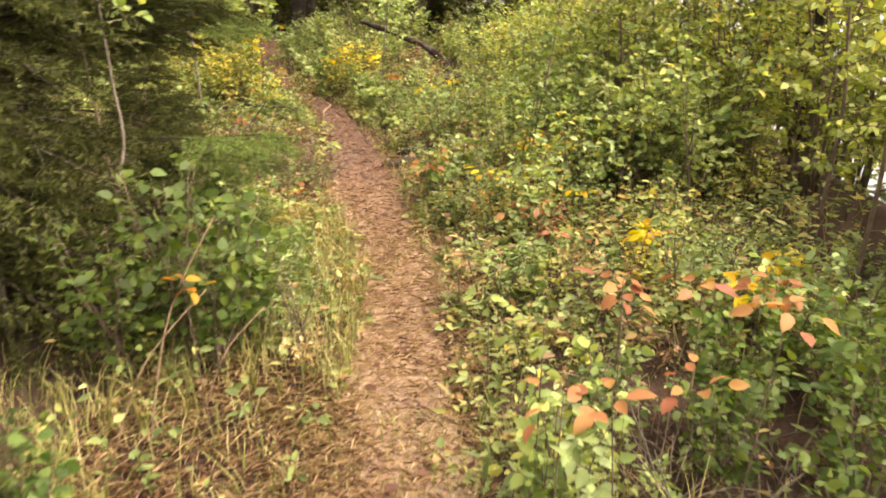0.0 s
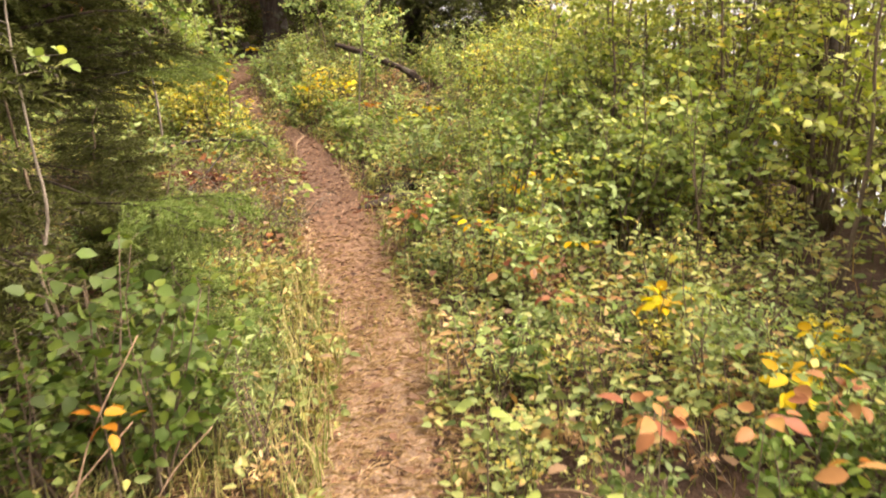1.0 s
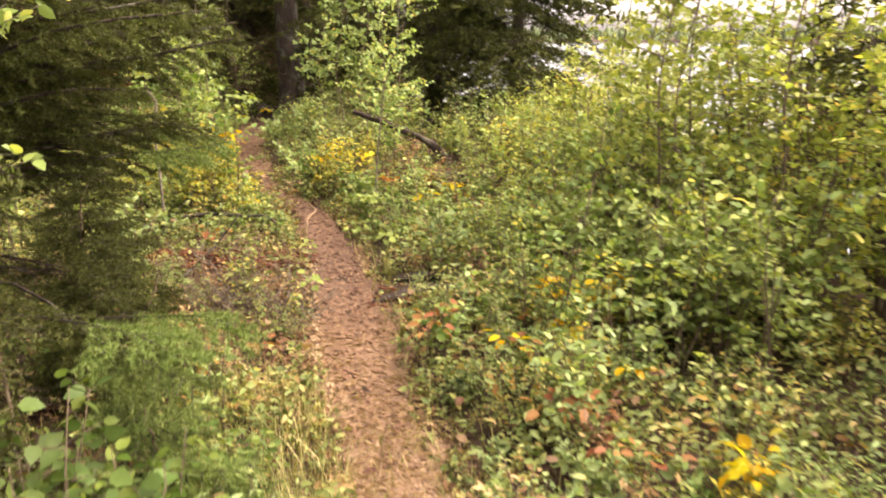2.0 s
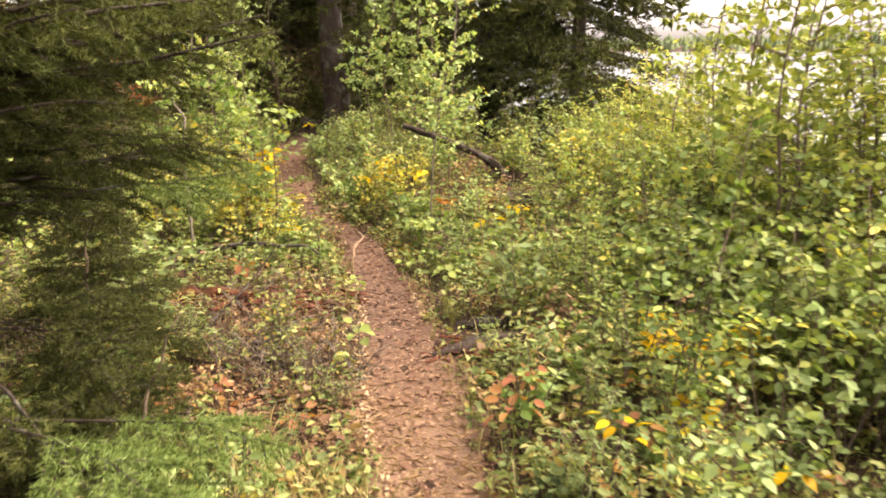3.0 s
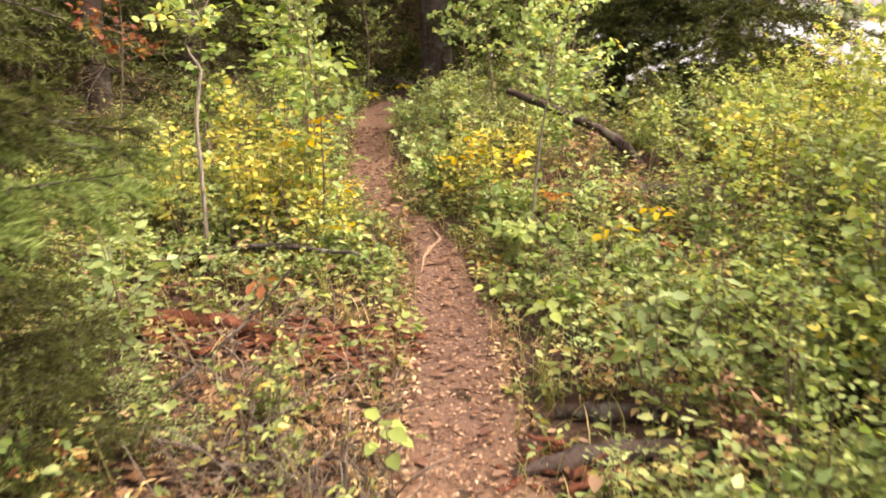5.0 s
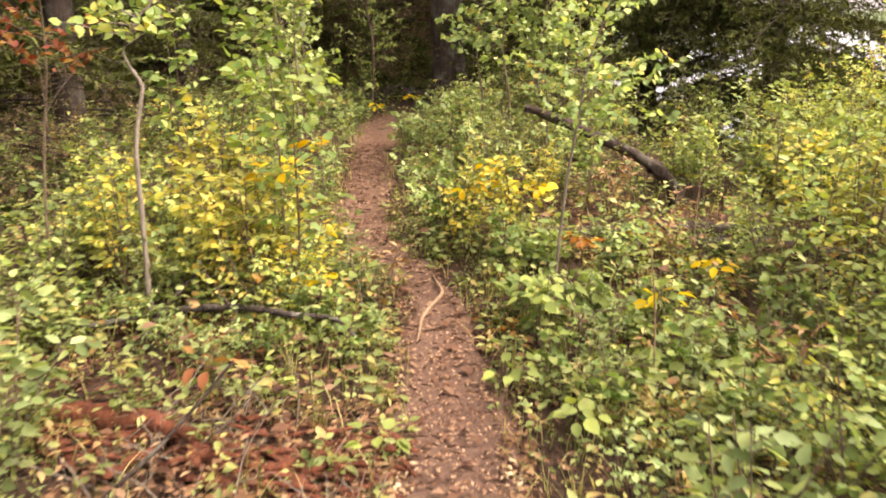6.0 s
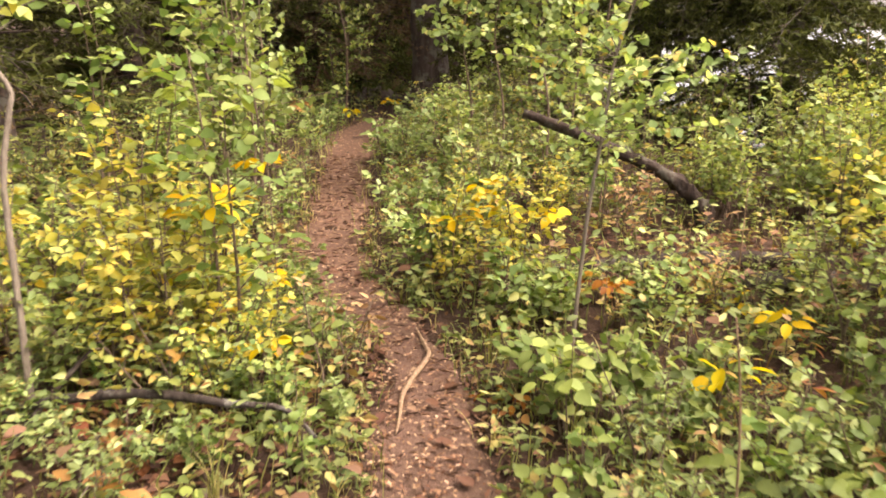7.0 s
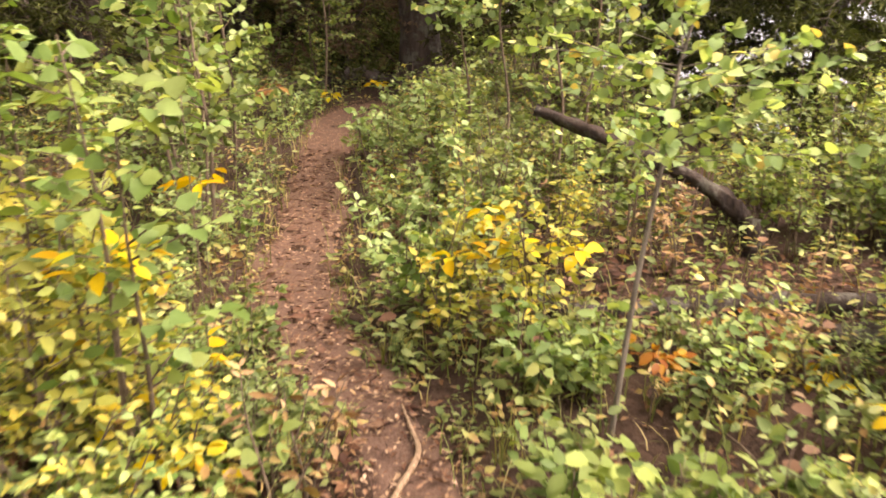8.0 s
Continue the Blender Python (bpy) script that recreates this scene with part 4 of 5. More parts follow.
sapling(-2.8, 10.3, [(0, 0, -.05), (.03, 0, .5), (-.04, .05, 1.1), (.05, .1, 2.5)], 0.011, 0.055, LEAF_SAGE, BARK_TWIG, "slim leafy sapling with light green leaves behind the shrubs", 176, 0.3, 56, 0.6)
sapling(-0.75, 10.6, [(0, 0, -.05), (.03, 0, .5), (.06, .05, 1.0), (.0, .1, 1.5), (.1, .1, 2.1)], 0.009, 0.045, LEAF_SAGE, BARK_TWIG, "slender aspen-like sapling with light round leaves", 77, 0.2, 46, 0.6)
sapling(-3.3, 11.0, [(0, 0, -.05), (.03, 0, .7), (-.06, .05, 1.3), (.0, .1, 2.4)], 0.012, 0.045, LEAF_SAGE, BARK_TWIG, "slender aspen-like sapling with light round leaves", 78, 0.25, 46, 0.6)
sapling(-3.0, 12.6, [(0, 0, -.05), (.03, 0, .7), (-.06, .05, 1.3), (.0, .1, 2.4)], 0.012, 0.05, LEAF_YGREEN, BARK_TWIG, "slim sapling with light yellow-green leaves by the bend", 79, 0.25, 40, 0.6)
sapling(-3.4, 13.9, [(0, 0, -.05), (.03, 0, .7), (-.06, .05, 1.3), (.0, .1, 2.4)], 0.012, 0.05, LEAF_YGREEN, BARK_TWIG, "slim sapling with light yellow-green leaves by the bend", 70, 0.25, 40, 0.6)
sapling(-2.75, 7.2, [(0, 0, -.05), (.05, 0, .6), (.1, .05, 1.1), (.15, 0, 1.4)], 0.008, 0.036, LEAF_RED, BARK_TWIG, "thin sapling with red and orange autumn leaves", 73, 0.6, 14)
sapling(-1.36, 3.35, [(0, 0, -.05), (-.03, -.1, .5), (.02, -.05, .8), (-.01, 0, 1.1), (-.04, .1, 1.6), (.1, .2, 2.3)], 0.009, 0.05, LEAF_YGREEN, BARK_PALE, "thin pale sapling stem beside the dark spruce", 74, 0.66, 24)
sapling(-1.6, 3.8, [(0, 0, -.05), (-.1, .1, .7), (-.12, .1, 1.3), (-.02, .15, 1.65), (.1, .2, 1.95)], 0.008, 0.06, LEAF_YGREEN, BARK_TWIG, "thin sapling with a few leaves at its top", 76, 0.8, 9)
sapling(-1.75, 2.9, [(0, 0, -.05), (.02, 0, .6), (-.03, .1, 1.2), (0, .1, 2.2)], 0.012, 0.05, LEAF_YGREEN, BARK_PALE, "thin pale sapling stem beside the dark spruce", 75, 0.75, 8)
for k, (x, y) in enumerate([(-1.2, 12.3), (-0.9, 11.9), (-0.6, 11.4)]):
    sapling(x, y, [(0, 0, -.05), (.05, 0, .6), (.1, .05, 1.2), (.15, 0, 2.2)], 0.012, 0.055, LEAF_YGREEN, BARK_TWIG, "slim sapling with light green leaves near the spruce", 80 + k, 0.2, 26)
for k, (x, y, h) in enumerate([(1.9, 5.6, 2.4), (2.3, 6.9, 2.4), (1.6, 7.4, 2.2), (2.35, 5.0, 2.4), (2.8, 7.8, 2.8), (2.1, 4.2, 2.3), (1.5, 6.3, 2.0), (1.3, 8.2, 1.35), (2.0, 8.6, 1.8), (2.4, 9.6, 2.4), (2.9, 10.3, 2.2), (1.9, 3.4, 2.2), (2.6, 3.6, 2.4), (1.35, 6.2, 2.2), (1.8, 7.0, 2.5), (1.5, 7.9, 2.2)]):
    sapling(x, y, [(0, 0, -.05), (.05, .03, .3 * h), (.02, .08, .6 * h), (.12, 0, h)], 0.013, 0.055, LEAF_TALL, BARK_TWIG, "slim lakeside sapling with green and yellow leaves", 90 + k, 0.18, 46, 0.65)


sapling(0.5, 4.68, [(0, 0, -.05), (.04, 0, .35), (.1, .02, .7), (.16, .06, 1.0), (.2, .1, 1.25)], 0.007, 0.042, LEAF_BROAD, BARK_TWIG, "thin leaning sapling with green leaves beside the path", 190, 0.35, 18, 0.3)


# ---- plants with large coloured leaves, leaf by leaf ----
def big_leaf_mesh(name, mat, length, wide):
    g = Geo()
    leaves(g, np.zeros((1, 3)), np.array([(0, 1.0, 0)]), np.array([(0, 0, 1.0)]), length, length * wide, ROUND, ROUND_F)
    return g.mesh(name, mat)


BIG = {}


def accent(x, y, z, mat, count, length, label, category="plant", group="coloured broad-leaved plants", wide=0.6, spread=0.09):
    """A thin stalk carrying a fan of large leaves at height z."""
    base = gz(x, y)
    length = round(length * (0.7 if y < 2.6 else 0.8), 3)
    t = empty("autumn_plant", Matrix.Translation((x, y, base)), label, category, group)
    h = max(z - base, 0.06)
    g = Geo()
    u = np.linspace(0, 1, 6)
    ox, oy = rng.normal(0, 0.03, 2)
    tube(g, np.stack([ox * (1 - u), oy * (1 - u), u * h - 0.01 * (u == 0)], -1), 0.003 * (1 - 0.5 * u), 4)
    part("stalk", g, BARK_TWIG, t)
    key = (mat.name, round(length, 3), wide)
    if key not in BIG:
        BIG[key] = big_leaf_mesh("leaf", mat, length, wide)
    for k in range(count + 2):
        ob = part("leaf", BIG[key], mat, t)
        r, a = rng.uniform(0, spread), 137.5 * k + rng.uniform(-30, 30)
        s = rng.uniform(0.75, 1.15)
        ob.matrix_basis = Matrix.Translation((-r * math.sin(radians(a)), r * math.cos(radians(a)), h - rng.uniform(0, 0.05))) @ Euler((radians(rng.uniform(-42, 22)), radians(rng.uniform(-40, 40)), radians(a))).to_matrix().to_4x4() @ Matrix.Diagonal((s, s, s, 1))


OR = "plant with large salmon-orange autumn leaves"
for x, y, z, n, ln in [(.49, 3.93, .33, 8, .085), (.38, 4.0, .3, 6, .08), (.55, 3.7, .28, 6, .08), (.68, 3.6, .3, 6, .08), (-1.0, 5.0, .14, 9, .1), (-.11, 4.66, .36, 7, .085), (-.03, 4.78, .41, 5, .07), (.35, 4.55, .31, 6, .07), (.6, 4.06, .24, 8, .07), (-1.28, 4.96, .17, 8, .085), (-1.43, 5.21, .16, 8, .085), (-1.8, 5.36, .2, 9, .08), (-.06, 5.1, .26, 6, .085), (-1.92, 7.1, .18, 9, .095), (-2.1, 7.15, .2, 8, .095), (-1.75, 6.95, .14, 8, .09), (-1.95, 7.5, .3, 6, .085), (-2.3, 7.2, .25, 7, .09), (-1.65, 7.3, .22, 6, .08), (.1, 7.6, .3, 7, .09), (-.3, 7.6, .2, 4, .06), (.2, 8.0, .3, 6, .07), (.26, 1.62, .6, 5, .085), (.37, 1.63, .6, 4, .09), (.5, 2.12, .67, 7, .085), (.71, 2.08, .68, 7, .085),
                       (.82, 1.8, .74, 7, .085), (.98, 2.3, .55, 7, .085), (.65, 1.9, .5, 6, .085), (1.15, 2.5, .5, 7, .085), (.58, 2.4, .5, 6, .08), (-3.22, 11.9, .66, 8, .14), (.2, 4.3, .28, 5, .075), (-1.2, 4.55, .2, 6, .085), (-1.75, 5.4, .22, 6, .08), (-1.7, 6.7, .3, 6, .08), (-.78, 7.55, .17, 4, .06), (.45, 5.1, .25, 5, .07), (-1.5, 5.0, .2, 5, .08)]:
    accent(x, y, z, LEAF_ORANGE, n, ln, OR)
GD = "plant with large golden yellow autumn leaves"
for x, y, z, n, ln in [(1.12, 2.75, .38, 10, .1), (1.25, 2.9, .34, 9, .095), (.98, 3.55, .33, 8, .09), (.95, 5.25, .4, 10, .09), (.7, 5.2, .37, 10, .09), (.55, 5.25, .36, 9, .095), (.6, 5.4, .4, 8, .09), (.93, 3.42, .36, 8, .08), (1.45, 3.2, .3, 9, .085), (.86, 5.07, .38, 8, .08), (.26, 4.5, .38, 6, .075), (-.17, 7.47, .41, 6, .09), (.1, 7.9, .42, 7, .085), (-1.76, 7.5, .84, 9, .085), (-1.86, 7.65, .78, 9, .085), (-2.08, 7.7, .52, 6, .085), (-1.72, 7.75, .5, 6, .08), (-1.85, 7.6, .42, 6, .08), (-1.95, 8.3, .82, 8, .085), (-1.6, 7.5, .35, 6, .08), (.04, 8.43, .3, 9, .095), (-.95, 8.45, .6, 10, .08), (-1.15, 8.45, .58, 9, .08), (-.75, 8.5, .6, 9, .08), (-1.05, 8.6, .68, 9, .075), (.55, 4.6, .35, 7, .075), (.75, 4.3, .3, 6, .075), (-2.6, 12.9, .6, 6, .1), (-2.9, 12.4, .55, 6, .1)]:
    accent(x, y, z, LEAF_GOLD, n, ln, GD)
accent(-.8, 7.6, .2, LEAF_RUST, 20, .05, "fern-like plant turned rusty orange", spread=0.12)
accent(-.5, 8.1, .44, LEAF_RUST, 30, .055, "fern-like plant turned rusty orange", spread=0.12)
accent(-.15, 8.5, .4, LEAF_RUST, 20, .055, "fern-like plant turned rusty orange", spread=0.12)
accent(-.8, 2.3, .6, LEAF_RUST, 6, .075, "plant with drooping brown-orange autumn leaves")
YG = "plant with broad lime-green leaves at the path's edge"
for x, y, z, n, ln in [(-.82, 5.55, .31, 9, .075), (.23, 1.75, .7, 10, .06), (.15, 2.5, .45, 9, .06), (.12, 3.3, .3, 7, .06), (-.68, 6.98, .27, 8, .075), (-.62, 7.2, .45, 9, .075), (-.5, 7.4, .42, 8, .07), (-1.45, 7.6, .38, 6, .07), (-.55, 7.5, .38, 10, .085), (-.4, 7.55, .38, 10, .085), (-.72, 7.6, .35, 10, .085), (-.62, 7.68, .36, 9, .08), (-.32, 7.45, .32, 8, .08), (-.2, 7.6, .36, 8, .08), (-.2, 7.1, .3, 9, .08), (.1, 7.05, .33, 9, .08), (-.45, 6.75, .25, 8, .08), (.3, 7.2, .36, 9, .08), (-2.0, 7.75, 1.15, 9, .085), (-1.68, 7.74, 1.2, 10, .085), (-1.5, 7.25, .22, 7, .075), (-1.75, 6.75, .22, 8, .08), (-1.55, 6.85, .2, 7, .075), (-1.0, 6.4, .28, 7, .07), (-.1, 6.2, .35, 8, .07)]:
    accent(x, y, z, LEAF_YGREEN, n, ln, YG, wide=0.75)
accent(-2.6, 7.15, 1.3, LEAF_RED, 6, .055, "spray of deep red autumn leaves on a thin stem")


# ---- dead wood ----
def log(name, line, radii, mat, label, category, seed, sides=12, rough=0.08, n=26, group=""):
    rng = np.random.default_rng(seed)
    g = Geo()
    pts = smooth_line(line, n)
    tube(g, pts - pts[0], np.interp(np.linspace(0, 1, n), np.linspace(0, 1, len(radii)), radii), sides, rough, rng)
    ob = part(name, g, mat)
    ob.location = pts[0]
    return tagged(ob, label, category, group)


log("arched_dead_trunk", [(.07, 9.35, .12), (.05, 9.5, .3), (.0, 9.55, .42), (-.17, 9.57, .56), (-.5, 9.6, .7), (-.72, 9.6, .79), (-.97, 9.62, .87)], [.066, .058, .046, .037, .033, .031, .022], BARK_DARK, "dark lichened dead trunk arching up from the ground", "dead trunk", 1, 11, 0.2, 40)
log("fallen_log", [(-1.08, 9.08, .23), (-.9, 8.82, .235), (-.7, 8.76, .235), (-.4, 8.84, .255), (-.08, 8.88, .285), (.3, 9.0, .27), (1.0, 9.2, .22)], [.022, .042, .05, .044, .05, .05, .045], BARK_DARK, "dark rotting log lying among low plants", "log", 2, group="fallen logs")
log("fallen_log", [(.1, 8.68, .27), (.3, 8.66, .28), (.6, 8.64, .27), (1.3, 8.5, .22)], [.035, .06, .068, .06], BARK_DARK, "dark mossy log lying among low plants", "log", 3, group="fallen logs")
# added brown mound: stands in for bough shade behind the bend
log("rotten_log", [(-3.45, 13.75, .46), (-3.15, 13.8, .52), (-2.85, 13.85, .5), (-2.65, 13.9, .45)], [.05, .1, .09, .04], BARK_SPRUCE, "low brown mound added for the shade under spruce boughs by the path's bend", "log", 25, 10, 0.25, 16, "rotten logs")


def rotten_chunks(x, y, wx, wy, n, seed, label):
    """A log fallen to pieces: splintered slabs lying together."""
    r = np.random.default_rng(seed)
    t = empty("rotten_log", Matrix.Translation((x, y, gz(x, y))), label, "log", "rotten logs")
    for k in range(n):
        g = Geo()
        ln, a = r.uniform(0.06, 0.24), r.normal(0.05, 0.5)
        px, py = r.uniform(-wx, wx), r.uniform(-wy, wy)
        pz = gz(x + px, y + py) - gz(x, y) + r.uniform(0.005, 0.05)
        u = np.linspace(-0.5, 0.5, 6)
        pts = np.stack([px + u * ln * math.cos(a), py + u * ln * math.sin(a), pz + 0.012 * np.sin(9 * u + k)], -1)
        tube(g, pts, r.uniform(0.005, 0.026) * (1 - 0.9 * u ** 2) * r.uniform(0.6, 1.2, 6), 5, 0.3, r)
        g.v[-1][:, 2] = pz + 0.4 * (g.v[-1][:, 2] - pz)
        part("splinter", g, ROTTEN, t, smooth=False)


rotten_chunks(-.28, 5.8, .17, .1, 26, 4, "crumbling red-brown rotten log at the path's edge")
rotten_chunks(-1.25, 6.5, .3, .14, 46, 5, "rotten log fallen to red-brown splinters beside the path")
rotten_chunks(-1.32, 6.34, .26, .09, 60, 7, "rotten log fallen to red-brown splinters beside the path")
rotten_chunks(-1.85, 6.36, .35, .1, 44, 6, "rotten log fallen to red-brown splinters beside the path")
log("rotten_log", [(-2.35, 6.46, .13), (-2.05, 6.48, .15), (-1.8, 6.46, .16), (-1.52, 6.42, .14)], [.03, .04, .042, .016], ROTTEN, "low crumbling red-brown rotten log behind the litter", "log", 15, 10, 0.25, 20, "rotten logs")
log("rotten_log", [(-.36, 6.1, .1), (-.2, 6.1, .115), (0, 6.12, .115)], [.018, .034, .03], BARK_DARK, "stub of a dark rotten log at the path's edge", "log", 26, 9, 0.25, 14, "rotten logs")
log("rotten_log", [(-.47, 5.74, .06), (-.3, 5.82, .085), (-.1, 5.9, .095), (.15, 5.95, .09)], [.014, .032, .038, .03], BARK_SPRUCE, "dark rotten log poking out of the plants at the path's edge", "log", 16, 9, 0.25, 16, "rotten logs")
log("stick", [(-1.235, 8.08, .185), (-1.18, 7.96, .18), (-1.135, 7.85, .175), (-1.155, 7.7, .165), (-1.165, 7.58, .155), (-1.15, 7.48, .145), (-1.13, 7.35, .135)], [.003, .007, .009, .01, .008, .006, .003], BARK_STICK, "crooked bare root-like stick lying on the path", "stick", 6, 8, group="sticks")
log("stick", [(-2.5, 7.02, .19), (-2.05, 7.13, .28), (-1.8, 7.16, .3), (-1.6, 7.19, .275), (-1.43, 7.2, .27), (-1.33, 7.19, .19)], [.016, .016, .014, .01, .006], BARK_LICHEN, "dark fallen branch with pale lichen", "stick", 7, 8, group="sticks")
log("stick", [(-2.2, 6.95, .15), (-2.13, 7.15, .3), (-2.05, 7.4, .44), (-1.98, 7.5, .54)], [.01, .009, .007, .004], BARK_DARK, "dark dead branch leaning up from the litter", "stick", 8, 7, group="sticks")
log("stick", [(-1.75, 5.75, .12), (-1.55, 6.1, .3), (-1.42, 6.35, .48)], [.008, .006, .004], BARK_DARK, "dark dead branch leaning up from the litter", "stick", 9, 7, group="sticks")
for k in range(26):
    y = rng.uniform(2, 11)
    x = float(trail_x(y)) + (1 if rng.random() < 0.45 else -1) * rng.uniform(0.5, 1.4)
    a, ln = rng.uniform(0, 6.28), rng.uniform(0.12, 0.32)
    p = np.array([x, y, gz(x, y) + 0.015])
    q = np.array([x + ln * math.cos(a), y + ln * math.sin(a), 0])
    q[2] = gz(q[0], q[1]) + rng.uniform(0.01, 0.1)
    log("stick", [p, (p + q) / 2 + [0, 0, 0.02], q], [.006, .005, .003], BARK_STICK if k % 3 == 0 else BARK_TWIG, "thin dead twig lying in the litter", "stick", 300 + k, 5, 0.05, 8, "twigs on the ground")
# dry stalks
for x, y, h, dx, dy in [(-.19, 7.0, .62, -.06, .0), (.08, 8.68, .45, .0, .02), (-.95, 2.2, .75, .25, .15), (-1.05, 2.15, .5, .3, .2), (-.85, 2.45, .35, .22, .12), (-.3, 3.9, .25, .05, .05)]:
    z = gz(x, y)
    log("dry_stalk", [(x, y, z - .01), (x + dx * .4, y + dy * .4, z + h * .6), (x + dx, y + dy, z + h)], [.004, .003, .002], BARK_STICK, "pale dry plant stalk standing at the path's edge", "stalk", 9, 5, 0.0, 10, "dry stalks")


def dead_brush(x, y, size, n, seed):
    """A tangle of thin leafless twigs."""
    r = np.random.default_rng(seed)
    t = empty("dead_brush", Matrix.Translation((x, y, gz(x, y))), "tangle of thin grey leafless twigs by the path", "brush", "dead brush")
    for k in range(n):
        a, e = r.uniform(0, 6.28), r.uniform(0.1, 1.1)
        p = np.array([r.normal(0, size * 0.35), r.normal(0, size * 0.35), -0.01])
        q = p + size * r.uniform(0.4, 1.0) * np.array([math.cos(a) * math.cos(e), math.sin(a) * math.cos(e), math.sin(e)])
        g = Geo()
        pts = smooth_line([p, (p + q) / 2 + r.normal(0, 0.03, 3), q], 6)
        tube(g, pts, np.linspace(0.0045, 0.0016, 6), 4)
        for m in range(3):
            f = r.uniform(0.4, 0.9)
            s = p + f * (q - p)
            d = unit(q - p + r.normal(0, 0.25, 3)) * size * 0.25
            tube(g, np.stack([s, s + d * 0.5, s + d]), [0.0018, 0.0014, 0.001], 3)
        tagged(part("twig", g, BARK_TWIG if k % 3 == 0 else BARK_PALE, t), kind="stuff")


for k, (x, y, s, n) in enumerate([(-1.05, 5.45, 0.36, 40), (-1.3, 5.6, 0.38, 40), (-0.9, 5.5, 0.3, 26), (-1.45, 5.95, 0.34, 24), (-1.05, 6.05, 0.3, 18), (-1.5, 4.8, 0.3, 18), (-1.5, 6.5, 0.3, 16), (0.45, 3.35, 0.3, 14), (0.75, 1.9, 0.5, 24), (1.0, 2.1, 0.5, 20), (-1.75, 6.35, 0.35, 18)]):
    dead_brush(x, y, s, n, 40 + k)


def grass_tuft(x, y, h, n, seed):
    r = np.random.default_rng(seed)
    t = empty("grass_tuft", Matrix.Translation((x, y, gz(x, y) - 0.005)), "tuft of long pale green grass at the path's edge", "grass", "grass tufts")
    for k in range(n):
        a, ln, bend = r.uniform(0, 6.28), h * r.uniform(0.55, 1.1), r.uniform(0.2, 0.8)
        u = np.linspace(0, 1, 5)[:, None]
        d, s = np.array([math.cos(a), math.sin(a), 0]), np.array([-math.sin(a), math.cos(a), 0])
        c = r.normal(0, 0.012, 3) * [1, 1, 0] + d * ln * bend * u ** 2 * 0.7 + np.array([0, 0, ln]) * (u - 0.4 * bend * u ** 2)
        wd = 0.0028 * (1 - 0.95 * u ** 1.5)
        g = Geo()
        g.add(np.concatenate([c - s * wd, c + s * wd]), [(i, i + 5, i + 6, i + 1) for i in range(4)])
        part("blade", g, GRASS, t)


for k, (x, y, hh) in enumerate([(.42, 1.75, .45), (.62, 1.7, .42), (.5, 1.55, .36), (.78, 1.6, .4), (-1.0, 2.55, .34), (-.88, 2.4, .34), (-1.1, 2.3, .36), (-.7, 2.55, .3), (-1.15, 2.05, .34), (-.95, 1.9, .26), (-.42, 6.35, .26), (-.38, 6.15, .22), (-1.27, 6.62, .24), (-1.2, 6.9, .2), (.08, 2.75, .2), (.1, 3.7, .18), (-.75, 2.75, .26), (-.85, 3.3, .26), (-.62, 3.5, .2), (-1.0, 2.3, .26), (-.9, 7.9, .18), (.35, 1.5, .4), (.55, 1.45, .42), (-1.2, 1.95, .25), (-1.3, 2.4, .28), (-.58, 7.42, .34), (-.52, 7.3, .3), (-.1, 7.1, .32), (.05, 7.45, .3), (-.35, 6.75, .28), (-1.5, 6.9, .24), (.3, 6.5, .3), (-1.75, 7.25, .28), (-1.35, 8.3, .2), (-.25, 5.3, .24)]):
    grass_tuft(x, y, hh, 13, 60 + k)


# ---- undergrowth, grass and litter ----
def scatter(n, seed, xr, yr):
    r = np.random.default_rng(seed)
    return r, r.uniform(*xr, n), r.uniform(*yr, n)


def herbs(name, n, seed, xr, yr, tallness, leaf, per, keep, label, mat=LEAF_HERB):
    r, x, y = scatter(n, seed, xr, yr)
    off = np.abs(x - trail_x(y)) - np.interp(y, TRAIL_Y, TRAIL_W) / 2
    ok = (off > -0.05 + 0.08 * r.random(n)) & (x < shore_x(y) - 0.8) & keep(x, y, off, r.random(n))
    x, y, off = x[ok], y[ok], off[ok]
    z = ground_z(x, y)
    h = tallness * r.uniform(0.35, 1.1, len(x)) * np.interp(off, [-0.05, 0.12, 0.5], [0.3, 0.6, 1.0])
    g = Geo()
    base = np.stack([x, y, z], -1)
    lean = r.normal(0, 0.25, (len(x), 2)) * h[:, None]
    top = base + np.stack([lean[:, 0], lean[:, 1], h], -1)
    leaves(g, base, top - base, r.normal(size=base.shape), h, 0.006, NEEDLE, NEEDLE_F)
    for k in range(per):
        f = 0.25 + 0.75 * (k + r.random(len(x))) / per
        a = 2.4 * k + r.uniform(0, 6.28, len(x))
        d = np.stack([np.cos(a), np.sin(a), r.uniform(-0.35, 0.45, len(x))], -1)
        up = np.array([0, 0, 1.0]) + r.normal(0, 0.5, d.shape)
        ln = leaf * r.uniform(0.6, 1.25, len(x))
        p = base + f[:, None] * (top - base) + d * (0.3 * ln)[:, None]
        leaves(g, p, d, up, ln, ln * r.uniform(0.42, 0.65, len(x)), *((SIX, SIX_F) if leaf > 0.03 else (PLAIN, PLAIN_F)))
    tagged(part(name, g, mat), label, "undergrowth", kind="stuff")


